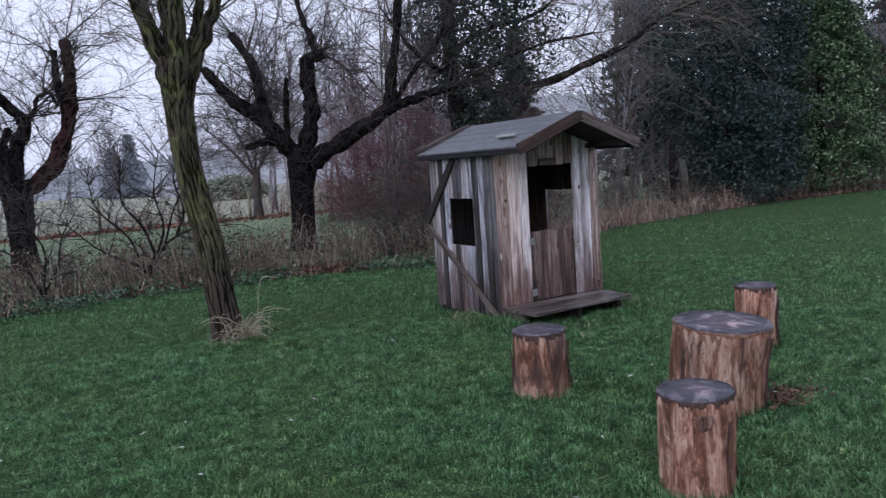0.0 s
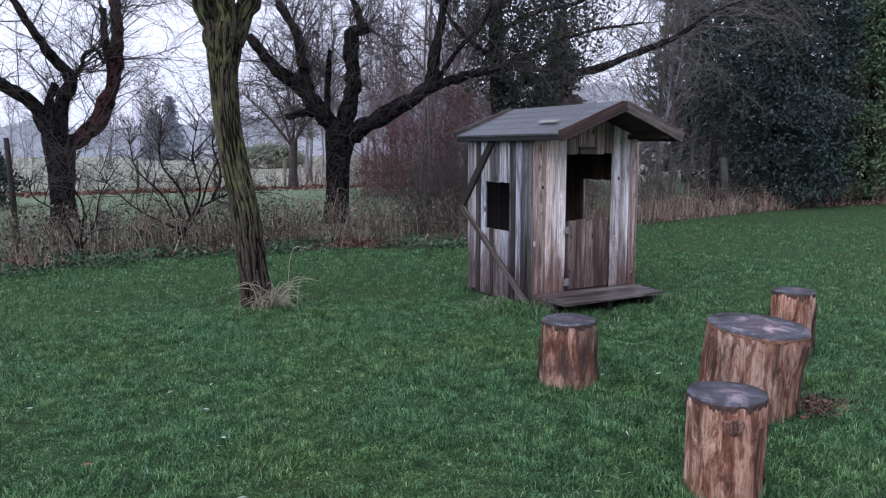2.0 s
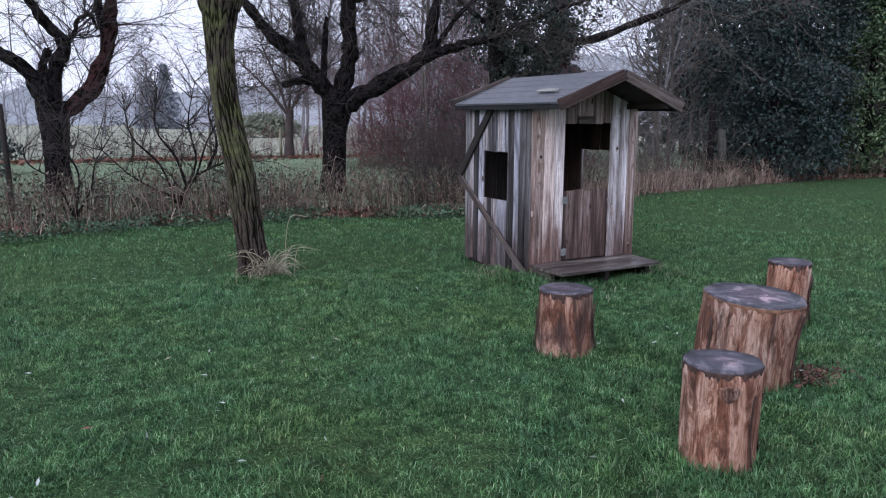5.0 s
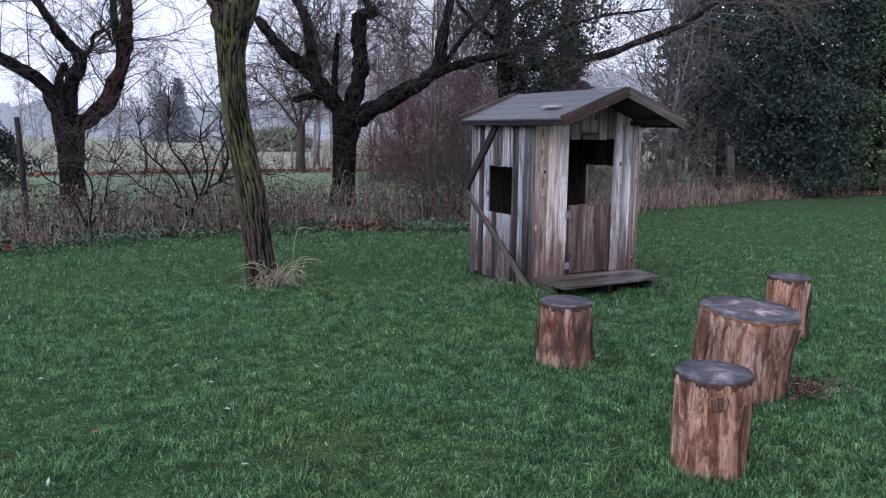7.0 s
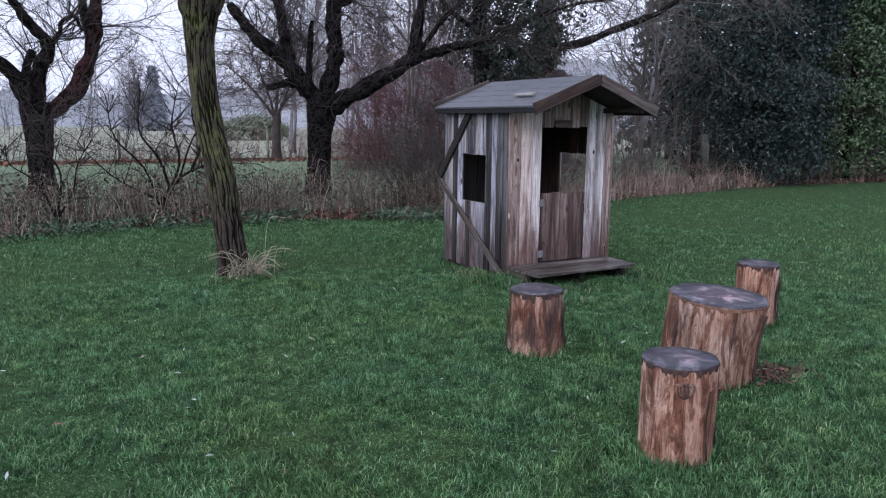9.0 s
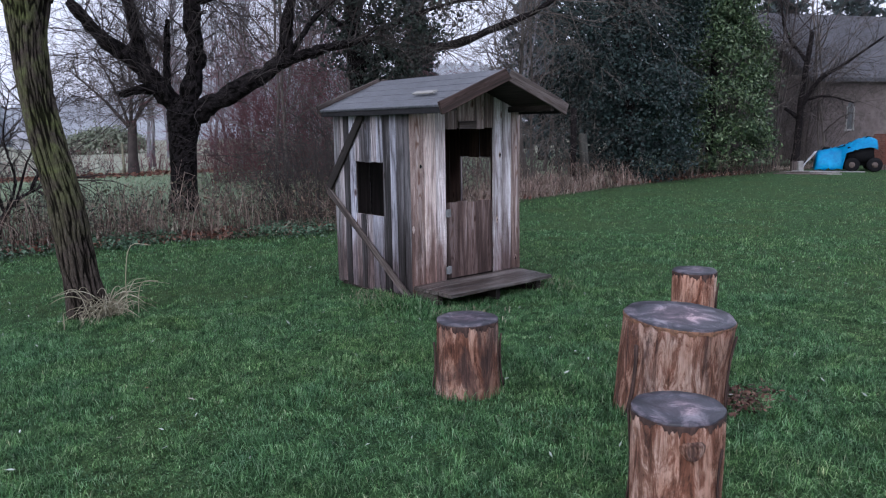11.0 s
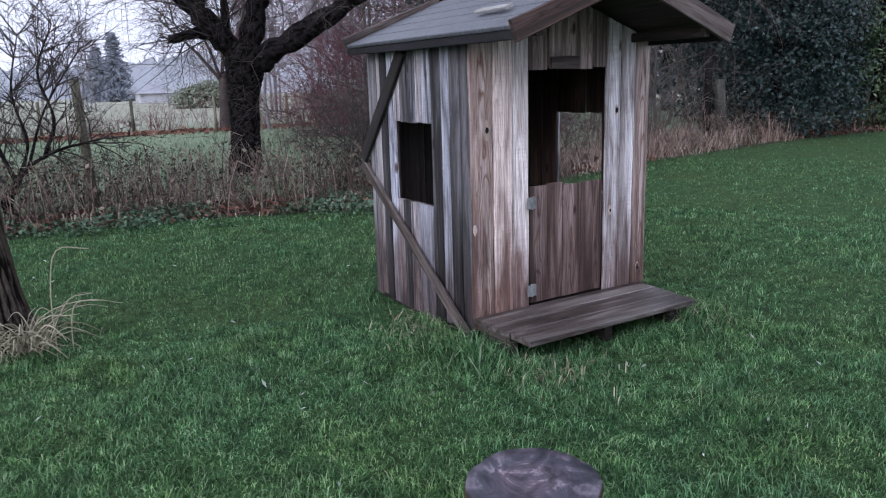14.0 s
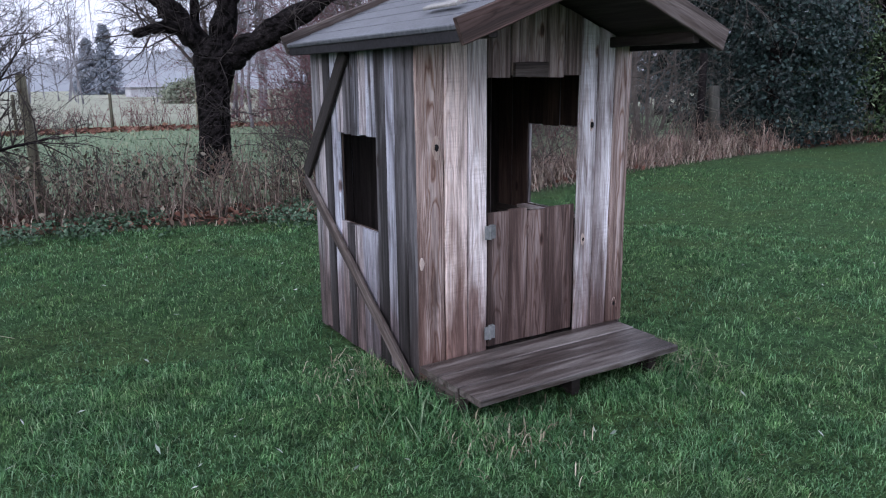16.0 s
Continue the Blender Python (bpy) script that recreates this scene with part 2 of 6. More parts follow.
def cut_face_wood(name):
    """Old saw cut: wet blue-grey with faint rings and dark radial cracks."""
    m, n, l, b = material(name, 0.42, 0, 0.4)
    v = coords(n, l, (1, 1, 1), True)
    o = coords(n, l)
    wave = n.new("ShaderNodeTexWave")
    wave.wave_type, wave.rings_direction = "RINGS", "Z"
    wave.inputs["Scale"].default_value, wave.inputs["Distortion"].default_value = 22, 2.5
    wave.inputs["Detail"].default_value = 3
    l.new(o, wave.inputs["Vector"])
    p = noisy(n, l, v, 9, 6, 0.65, 1.2)
    c = ramp(n, l, p, [(0.36, (0.013, 0.013, 0.019)), (0.52, (0.05, 0.047, 0.064)), (0.66, (0.25, 0.225, 0.255))])
    tc = n.new("ShaderNodeTexCoord")
    far = n.new("ShaderNodeVectorMath")
    far.operation = "DISTANCE"
    far.inputs[1].default_value = (0.5, 0.5, 0.6)
    l.new(tc.outputs["Generated"], far.inputs[0])
    warp = n.new("ShaderNodeMath")
    warp.operation = "MULTIPLY_ADD"
    warp.inputs[1].default_value = 0.35
    l.new(p, warp.inputs[0])
    l.new(far.outputs["Value"], warp.inputs[2])
    heart = ramp(n, l, warp.outputs[0], [(0.38, (1.9, 1.5, 1.4)), (0.6, (1, 1, 1)), (0.72, (0.55, 0.52, 0.55))])
    c = mixed(n, l, 1.0, c, heart, "MULTIPLY")
    c = mixed(n, l, 0.35, c, ramp(n, l, wave.outputs["Fac"], [(0.0, (0.5, 0.48, 0.48)), (0.6, (1, 1, 1))]), "MULTIPLY")
    l.new(c, b.inputs["Base Color"])
    bumped(n, l, b, p, 0.35, 0.006)
    return m


STUMP = stump_wood("peeled_log_wood")
STUMP_DARK = stump_wood("half_peeled_log_wood", 0.47, 0.78)
STUMP_BROWN = stump_wood("brown_peeled_log_wood", 0.53, 0.72)
LINING = weathered_wood("shaded_brown_inside_boards", (0.115, 0.075, 0.062), (0.07, 0.044, 0.036), (0.028, 0.017, 0.015), 0.4)
GREY_POST = weathered_wood("grey_split_post_wood", (0.085, 0.085, 0.075), (0.05, 0.05, 0.044), (0.02, 0.018, 0.016), 0.5)
CUT = cut_face_wood("grey_saw_cut")
STUMP_RIM = plain_noise("orange_brown_sapwood", [(0.3, (0.05, 0.025, 0.019)), (0.7, (0.27, 0.14, 0.085))], 40, 0.7, 0.4, 0.004)
LOOSE_BARK = plain_noise("loose_dark_bark", [(0.3, (0.014, 0.009, 0.009)), (0.7, (0.085, 0.048, 0.04))], 45, 0.85, 0.6, 0.006, (1, 1, 0.2))


def bark(name, stops, stretch, scale, dist, moss=None, spec=0.08):
    m, n, l, b = material(name, 0.9, 0, spec)
    v = coords(n, l, stretch)
    wob = n.new("ShaderNodeTexNoise")
    wob.inputs["Scale"].default_value = scale * 0.35
    l.new(v, wob.inputs["Vector"])
    add = n.new("ShaderNodeMixRGB")
    add.blend_type = "LINEAR_LIGHT"
    add.inputs["Fac"].default_value = 1.2 / scale
    l.new(v, add.inputs["Color1"])
    l.new(wob.outputs["Color"], add.inputs["Color2"])
    v = add.outputs["Color"]
    a = noisy(n, l, v, scale * 1.4, 6, 0.7, 0.5)
    vo = n.new("ShaderNodeTexVoronoi")
    vo.feature = "DISTANCE_TO_EDGE"
    vo.inputs["Scale"].default_value = scale * 0.8
    l.new(v, vo.inputs["Vector"])
    # Recess shade of cracks and furrows is multiplied into the bark colour.
    crack_shade = ramp(n, l, vo.outputs["Distance"], [(0.0, (0.62, 0.62, 0.62)), (0.3, (1, 1, 1))])
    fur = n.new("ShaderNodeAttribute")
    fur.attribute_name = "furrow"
    crack_shade = mixed(n, l, 1.0, crack_shade, ramp(n, l, fur.outputs["Fac"], [(0.15, (1, 1, 1)), (0.7, (0.1, 0.095, 0.09))]), "MULTIPLY")
    c = mixed(n, l, 1.0, ramp(n, l, a, stops), crack_shade, "MULTIPLY")
    if moss:
        k = noisy(n, l, coords(n, l), 5, 5, 0.65, 0.4)
        grad = n.new("ShaderNodeSeparateXYZ")
        tc = n.new("ShaderNodeTexCoord")
        l.new(tc.outputs["Object"], grad.inputs[0])
        mr = n.new("ShaderNodeMapRange")
        mr.inputs["From Min"].default_value, mr.inputs["From Max"].default_value = 0.3, 1.35
        l.new(grad.outputs["Z"], mr.inputs["Value"])
        mu = n.new("ShaderNodeMath")
        mu.operation = "MULTIPLY"
        l.new(mr.outputs[0], mu.inputs[0])
        l.new(ramp(n, l, k, [(0.42, (0, 0, 0)), (0.66, (0.7, 0.7, 0.7))]), mu.inputs[1])
        c = mixed(n, l, mu.outputs[0], c, mixed(n, l, 1.0, moss, crack_shade, "MULTIPLY"))
    l.new(c, b.inputs["Base Color"])
    h = n.new("ShaderNodeMath")
    h.operation = "MULTIPLY"
    l.new(vo.outputs["Distance"], h.inputs[0])
    l.new(a, h.inputs[1])
    bumped(n, l, b, h.outputs[0], 1.0, dist)
    return m


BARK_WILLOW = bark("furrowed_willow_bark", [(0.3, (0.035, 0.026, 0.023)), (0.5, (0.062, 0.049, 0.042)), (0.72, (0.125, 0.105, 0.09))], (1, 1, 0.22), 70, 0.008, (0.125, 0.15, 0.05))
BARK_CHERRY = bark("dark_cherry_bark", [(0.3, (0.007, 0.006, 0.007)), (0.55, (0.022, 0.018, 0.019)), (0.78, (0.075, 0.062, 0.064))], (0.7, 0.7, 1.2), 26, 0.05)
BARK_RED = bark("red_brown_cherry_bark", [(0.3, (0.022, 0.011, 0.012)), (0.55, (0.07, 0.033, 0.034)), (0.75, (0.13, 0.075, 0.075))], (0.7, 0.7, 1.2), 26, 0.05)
TWIG = plain_noise("grey_brown_twigs", [(0.3, (0.06, 0.048, 0.045)), (0.7, (0.15, 0.125, 0.115))], 3, 0.85, 0, shift=False)
TWIG_DARK = plain_noise("dark_wet_twigs", [(0.3, (0.025, 0.02, 0.02)), (0.7, (0.075, 0.06, 0.056))], 3, 0.85, 0, shift=False)
TWIG_RED = plain_noise("red_brown_twigs", [(0.3, (0.09, 0.033, 0.04)), (0.7, (0.20, 0.085, 0.095))], 3, 0.85, 0, shift=False)
TWIG_MID = plain_noise("pale_grey_brown_twigs", [(0.3, (0.075, 0.062, 0.056)), (0.7, (0.17, 0.145, 0.132))], 3, 0.85, 0, shift=False)
# Distance haze is mixed into this twig colour.
TWIG_FAR = plain_noise("haze_greyed_far_twigs", [(0.3, (0.13, 0.125, 0.14)), (0.7, (0.25, 0.24, 0.26))], 2, 0.9, 0, shift=False)
STEM_TAN = islands("dry_tan_stems", [(0.0, (0.06, 0.042, 0.035)), (0.35, (0.16, 0.12, 0.098)), (0.7, (0.31, 0.255, 0.21)), (0.9, (0.46, 0.39, 0.32)), (1.0, (0.15, 0.08, 0.065))], 0.8)
STEM_BROWN = islands("brown_dead_stems", [(0.0, (0.045, 0.03, 0.026)), (0.5, (0.12, 0.083, 0.068)), (0.85, (0.23, 0.17, 0.14)), (1.0, (0.34, 0.265, 0.22))], 0.85)
LEAF_LITTER = islands("fallen_red_brown_leaves", [(0.0, (0.07, 0.03, 0.022)), (0.5, (0.145, 0.06, 0.042)), (1.0, (0.21, 0.11, 0.075))], 0.75)
LEAF_IVY = islands("low_ivy_leaves", [(0.0, (0.018, 0.04, 0.02)), (0.5, (0.042, 0.085, 0.045)), (1.0, (0.10, 0.15, 0.10))], 0.55)
LEAF_HOLLY = islands("dark_evergreen_leaves", [(0.0, (0.003, 0.008, 0.008)), (0.6, (0.012, 0.026, 0.024)), (0.92, (0.034, 0.06, 0.056)), (1.0, (0.07, 0.10, 0.095))], 0.45, through_light=0.1)
LEAF_LAUREL = islands("green_laurel_leaves", [(0.0, (0.010, 0.023, 0.010)), (0.5, (0.038, 0.072, 0.031)), (0.82, (0.10, 0.148, 0.066)), (1.0, (0.22, 0.275, 0.165))], 0.42, through_light=0.15)
LEAF_CLIMB = islands("dark_climbing_ivy_leaves", [(0.0, (0.008, 0.014, 0.011)), (0.6, (0.02, 0.032, 0.025)), (1.0, (0.045, 0.06, 0.048))], 0.5)
NEEDLE = islands("blue_grey_spruce_needles", [(0.0, (0.035, 0.05, 0.052)), (1.0, (0.075, 0.10, 0.105))], 0.8)
# Lightened towards grey-blue: distance haze carried by the needle colour.
NEEDLE_FAR = islands("haze_greyed_far_needles", [(0.0, (0.19, 0.21, 0.25)), (1.0, (0.23, 0.255, 0.30))], 0.9)


def lawn_blades():
    """Grass: each blade of its own green; clumps a hand wide, and broader bluish and yellowish patches."""
    m, n, l, b = material("lawn_grass_blades", 0.55, 0, 0.12)
    g = n.new("ShaderNodeNewGeometry")
    c = ramp(n, l, g.outputs["Random Per Island"], [(0.0, (0.010, 0.034, 0.013)), (0.3, (0.047, 0.124, 0.047)), (0.62, (0.10, 0.208, 0.086)), (0.88, (0.164, 0.295, 0.152)), (0.97, (0.22, 0.345, 0.205)), (1.0, (0.285, 0.32, 0.21))])
    o = coords(n, l)
    hand = noisy(n, l, o, 8, 4, 0.65, 0.4)
    c = mixed(n, l, 1.0, c, ramp(n, l, hand, [(0.3, (0.4, 0.42, 0.42)), (0.5, (0.96, 0.96, 0.96)), (0.7, (1.68, 1.6, 1.48))]), "MULTIPLY")
    spot = noisy(n, l, o, 27, 3, 0.6, 0.3)
    c = mixed(n, l, 1.0, c, ramp(n, l, spot, [(0.34, (0.6, 0.62, 0.62)), (0.5, (1, 1, 1)), (0.66, (1.24, 1.22, 1.22))]), "MULTIPLY")
    blue = noisy(n, l, o, 2.1, 4, 0.6, 0.5)
    c = mixed(n, l, ramp(n, l, blue, [(0.46, (0, 0, 0)), (0.66, (0.9, 0.9, 0.9))]), c, mixed(n, l, 1.0, c, (0.97, 1.01, 1.09), "MULTIPLY"))
    dry = noisy(n, l, o, 1.0, 4, 0.6, 0.3)
    c = mixed(n, l, ramp(n, l, dry, [(0.44, (0, 0, 0)), (0.68, (1, 1, 1))]), c, mixed(n, l, 1.0, c, (1.16, 1.0, 0.84), "MULTIPLY"))
    l.new(c, b.inputs["Base Color"])
    t = n.new("ShaderNodeBsdfTranslucent")
    l.new(c, t.inputs["Color"])
    ms = n.new("ShaderNodeMixShader")
    ms.inputs["Fac"].default_value = 0.3
    l.new(b.outputs["BSDF"], ms.inputs[1])
    l.new(t.outputs["BSDF"], ms.inputs[2])
    l.new(ms.outputs["Shader"], n["Material Output"].inputs["Surface"])
    return m


LAWN = lawn_blades()
PINK_GRASS = islands("pinkish_dry_grass", [(0.0, (0.11, 0.065, 0.055)), (0.4, (0.27, 0.185, 0.16)), (0.8, (0.44, 0.34, 0.29)), (1.0, (0.20, 0.105, 0.088))], 0.8)
STRAW = islands("bleached_straw", [(0.0, (0.13, 0.11, 0.075)), (0.5, (0.25, 0.225, 0.155)), (1.0, (0.42, 0.385, 0.29))], 0.75)
BLUE_TARP = plain_noise("blue_tarpaulin", [(0.3, (0.001, 0.14, 0.36)), (0.7, (0.002, 0.27, 0.52))], 8, 0.5, 0.6, 0.03, spec=0.2)
WHITE_SHEET = plain_noise("white_plastic_sheet", [(0.3, (0.5, 0.52, 0.56)), (0.7, (0.7, 0.72, 0.75))], 9, 0.5, 0.4, 0.02)
RUBBER = plain_noise("black_rubber", [(0.3, (0.004, 0.004, 0.005)), (0.7, (0.014, 0.014, 0.016))], 30, 0.8, 0.2, 0.003, spec=0.1)
BRICK_RED = plain_noise("stacked_red_brick", [(0.3, (0.075, 0.03, 0.023)), (0.7, (0.14, 0.058, 0.042))], 18, 0.9, 0.4, 0.006)
RENDERED = plain_noise("old_grey_brown_wall", [(0.3, (0.09, 0.073, 0.07)), (0.7, (0.165, 0.135, 0.13))], 4, 0.95, 0.4, 0.01)
SLATE = plain_noise("dark_roof_slates", [(0.3, (0.04, 0.04, 0.047)), (0.7, (0.085, 0.083, 0.093))], 9, 0.7, 0.4, 0.01)
GLASS_DARK = plain_noise("dark_window_glass", [(0.3, (0.06, 0.065, 0.07)), (0.7, (0.11, 0.115, 0.12))], 2, 0.15, 0, spec=0.6)
POST_WOOD = weathered_wood("mossy_post_wood", (0.27, 0.26, 0.19), (0.17, 0.16, 0.115), (0.05, 0.045, 0.035), 0.4)
WIRE = plain_noise("rusty_fence_wire", [(0.3, (0.07, 0.05, 0.045)), (0.7, (0.14, 0.11, 0.1))], 20, 0.7, 0)
# No mist is modelled; this blue-grey base colour holds it.
HAZED_WOOD = plain_noise("haze_toned_distant_woods", [(0.3, (0.37, 0.39, 0.45)), (0.7, (0.43, 0.45, 0.515))], 0.25, 1.0, 0, shift=False, stretch=(1, 1, 0.4))
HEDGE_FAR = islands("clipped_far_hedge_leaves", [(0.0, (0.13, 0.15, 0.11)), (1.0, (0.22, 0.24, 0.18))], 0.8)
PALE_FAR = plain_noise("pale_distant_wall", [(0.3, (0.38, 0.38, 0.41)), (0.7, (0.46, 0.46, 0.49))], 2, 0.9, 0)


# ---- building helpers ----
class Buf:
    """Collects points and faces of one mesh."""
    def __init__(self):
        self.v, self.f, self.furrow = [], [], []

    def bark_tube(self, pts, radii, sides, pitch, freq, along, depth, seed):
        """A limb with furrowed bark: rows a pitch apart, pressed in along a net of furrows; along: how drawn out they are."""
        P = np.array([tuple(p) for p in pts])
        run = np.concatenate([[0], np.cumsum(np.linalg.norm(np.diff(P, axis=0), axis=1))])
        n = max(3, int(run[-1] / pitch))
        at = np.linspace(0, run[-1], n)
        Q = [Vector((np.interp(t, run, P[:, 0]), np.interp(t, run, P[:, 1]), np.interp(t, run, P[:, 2]))) for t in at]
        R = np.interp(at, run, radii)
        base, ax = len(self.v), Vector((1, 0, 0))
        for i, p in enumerate(Q):
            d = (Q[min(i + 1, n - 1)] - Q[max(i - 1, 0)]).normalized()
            ax = ax - d * ax.dot(d)
            if ax.length < 1e-4:
                ax = d.orthogonal()
            ax.normalize()
            ay = d.cross(ax)
            for k in range(sides):
                a = 2 * math.pi * k / sides
                ca, sa = math.cos(a), math.sin(a)
                q = (ca * R[i] * freq + seed, sa * R[i] * freq, at[i] * freq * along)
                w = noise.noise(q) + 0.45 * noise.noise((q[0] * 2.3, q[1] * 2.3, q[2] * 2.3 + 9))
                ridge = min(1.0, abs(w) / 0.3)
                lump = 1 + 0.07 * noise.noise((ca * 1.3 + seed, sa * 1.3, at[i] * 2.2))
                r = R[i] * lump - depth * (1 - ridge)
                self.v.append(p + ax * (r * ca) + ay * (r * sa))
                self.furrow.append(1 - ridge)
        for i in range(n - 1):
            for k in range(sides):
                a, b = base + i * sides + k, base + i * sides + (k + 1) % sides
                self.f.append((a, b, b + sides, a + sides))
        self.f.append(tuple(range(base + (n - 1) * sides, base + n * sides)))

    def tube(self, pts, radii, sides=6, cap=True, wob=0.0, rng=None):
        base, n = len(self.v), len(pts)
        ax = Vector((1, 0, 0))
        for i, p in enumerate(pts):
            d = (pts[min(i + 1, n - 1)] - pts[max(i - 1, 0)]).normalized()
            ax = (ax - d * ax.dot(d))
            if ax.length < 1e-4:
                ax = d.orthogonal()
            ax.normalize()
            ay = d.cross(ax)
            for k in range(sides):
                a = 2 * math.pi * k / sides
                r = radii[i] * (1 + (rng.uniform(-wob, wob) if wob else 0))
                self.v.append(p + ax * (r * math.cos(a)) + ay * (r * math.sin(a)))
        for i in range(n - 1):
            for k in range(sides):
                a, b = base + i * sides + k, base + i * sides + (k + 1) % sides
                self.f.append((a, b, b + sides, a + sides))
        if cap:
            self.f.append(tuple(range(base + (n - 1) * sides, base + n * sides)))
            self.f.append(tuple(reversed(range(base, base + sides))))

    def box(self, lo, hi):
        b = len(self.v)
        for z in (lo[2], hi[2]):
            for x, y in ((lo[0], lo[1]), (hi[0], lo[1]), (hi[0], hi[1]), (lo[0], hi[1])):
                self.v.append(Vector((x, y, z)))
        self.f += [(b + 3, b + 2, b + 1, b), (b + 4, b + 5, b + 6, b + 7)] + [(b + i, b + (i + 1) % 4, b + 4 + (i + 1) % 4, b + 4 + i) for i in range(4)]

    def mesh(self, name, smooth=True):
        me = bpy.data.meshes.new(name)
        me.from_pydata([tuple(p) for p in self.v], [], self.f)
        if smooth:
            me.polygons.foreach_set("use_smooth", [True] * len(me.polygons))
        if self.furrow:
            me.attributes.new("furrow", "FLOAT", "POINT").data.foreach_set("value", self.furrow)
        me.update()
        return me


def np_mesh(name, verts, faces_by_size):
    """A mesh from arrays: verts (n, 3) and a list of index arrays (m, k)."""
    me = bpy.data.meshes.new(name)
    me.vertices.add(len(verts))
    me.vertices.foreach_set("co", np.asarray(verts, np.float32).ravel())
    loops = np.concatenate([f.ravel() for f in faces_by_size])
    sizes = np.concatenate([np.full(len(f), f.shape[1]) for f in faces_by_size])
    me.loops.add(len(loops))
    me.loops.foreach_set("vertex_index", loops.astype(np.int32))
    me.polygons.add(len(sizes))
    me.polygons.foreach_set("loop_start", np.concatenate([[0], np.cumsum(sizes)[:-1]]).astype(np.int32))
    me.update(calc_edges=True)
    me.validate()
    return me


def thing(name, place, label, category, group="", turn=0.0):
    e = new(name)
    e.empty_display_size = 0.1
    e.matrix_basis = pose(*place, 0, 0, turn)
    return tagged(e, label, category, group)


def part(name, data, mat, parent, label="", m=None, smooth=True):
    me = data.mesh(name, smooth) if isinstance(data, Buf) else data
    if not me.materials:
        me.materials.append(mat)
    ob = new(name, me)
    ob.parent = parent
    if m is not None:
        ob.matrix_basis = m
    return tagged(ob, label)


def plank(name, a, b, width, thick, face, mat, parent, label="", slope_a=0.0, slope_b=0.0, wob=0.003, seed=0):
    """A board from a to b (its middle line, on its outer face); face: the way the outer face looks. slope: how the ends are cut."""
    rng = random.Random(seed + int(1000 * (a[0] * 3 + a[1] * 7 + a[2] * 11 + b[2] * 5)))
    a, b, face = Vector(a), Vector(b), Vector(face).normalized()
    z = (b - a).normalized()
    y = (face - z * face.dot(z)).normalized()
    x = y.cross(z)
    length, w, c = (b - a).length, width / 2, min(0.004, thick * 0.25)
    n = max(2, int(length / 0.18))
    buf = Buf()
    for i in range(n + 1):
        s = i / n
        j1, j2, j3 = (rng.uniform(-wob, wob) for _ in range(3))
        ring = ((-w + c + j1, 0), (w - c + j2, 0), (w + j2, -c), (w + j2, -thick + c), (w - c + j2, -thick), (-w + c + j1, -thick), (-w + j1, -thick + c), (-w + j1, -c))
        for px, py in ring:
            buf.v.append(Vector((px, py + j3 * 0.4, s * length + px * (slope_a * (1 - s) + slope_b * s))))
    for i in range(n):
        for k in range(8):
            p, q = i * 8 + k, i * 8 + (k + 1) % 8
            buf.f.append((p, p + 8, q + 8, q))
    buf.f.append(tuple(range(8)))
    buf.f.append(tuple(reversed(range(n * 8, n * 8 + 8))))
    m = Matrix((x, y, z)).transposed().to_4x4()
    m.translation = a
    return part(name, buf, mat, parent, label, m, smooth=False)


def leaves(centres, size, rng, up=0.35, long=1.6, outward=None):
    """Folded leaf shapes of four points and two faces at each centre."""
    n = len(centres)
    nrm = rng.normal(size=(n, 3))
    nrm[:, 2] += up
    if outward is not None:
        nrm += outward
    nrm /= np.linalg.norm(nrm, axis=1)[:, None]
    t = np.cross(nrm, rng.normal(size=(n, 3)))
    t /= np.linalg.norm(t, axis=1)[:, None]
    s = np.cross(nrm, t)
    k = (size * rng.uniform(0.6, 1.3, n))[:, None]
    p = np.stack([centres - t * k * long / 2, centres + s * k / 2 + nrm * k * 0.12, centres + t * k * long / 2 - nrm * k * 0.1, centres - s * k / 2 + nrm * k * 0.12], 1)
    i = np.arange(n)[:, None] * 4
    return p.reshape(-1, 3), np.concatenate([i + np.array([[0, 1, 2]]), i + np.array([[0, 2, 3]])])


def blades(xy, z0, height, width, lean, rng, comb=None):
    """Bent grass blades of five points: a quad and a tip."""
    n = len(xy)
    a = rng.uniform(0, 2 * math.pi, n) if comb is None else comb
    d = np.stack([np.cos(a), np.sin(a), np.zeros(n)], 1)
    s = np.stack([-d[:, 1], d[:, 0], np.zeros(n)], 1)
    h, w, le = height[:, None], width[:, None] / 2, (lean * rng.uniform(0.2, 1.0, n))[:, None]
    base = np.concatenate([xy, np.broadcast_to(z0, n)[:, None]], 1)
    up = np.array([[0, 0, 1.0]])
    mid, tip = base + d * h * le * 0.4 + up * h * 0.62, base + d * h * le + up * h * np.clip(1 - 0.3 * le ** 2, 0.3, 1)
    p = np.stack([base - s * w, base + s * w, mid - s * w * 0.8, mid + s * w * 0.8, tip], 1).reshape(-1, 3)
    i = np.arange(n)[:, None] * 5
    return p, [i + np.array([[0, 1, 3, 2]]), i + np.array([[2, 3, 4]])]


def stuff(name, me, mat, label, category):
    me.materials.append(mat)
    return tagged(new(name, me), label, category, kind="stuff")


def curve_pts(ctrl, n):
    """A smooth line through control points."""
    c = [Vector(p) for p in ctrl]
    c = [c[0] * 2 - c[1]] + c + [c[-1] * 2 - c[-2]]
    out = []
    for i in range(1, len(c) - 2):
        p0, p1, p2, p3 = c[i - 1:i + 3]
        for k in range(n):
            t = k / n
            out.append(0.5 * ((2 * p1) + (p2 - p0) * t + (2 * p0 - 5 * p1 + 4 * p2 - p3) * t * t + (3 * p1 - p0 - 3 * p2 + p3) * t ** 3))
    out.append(c[-2])
    return out


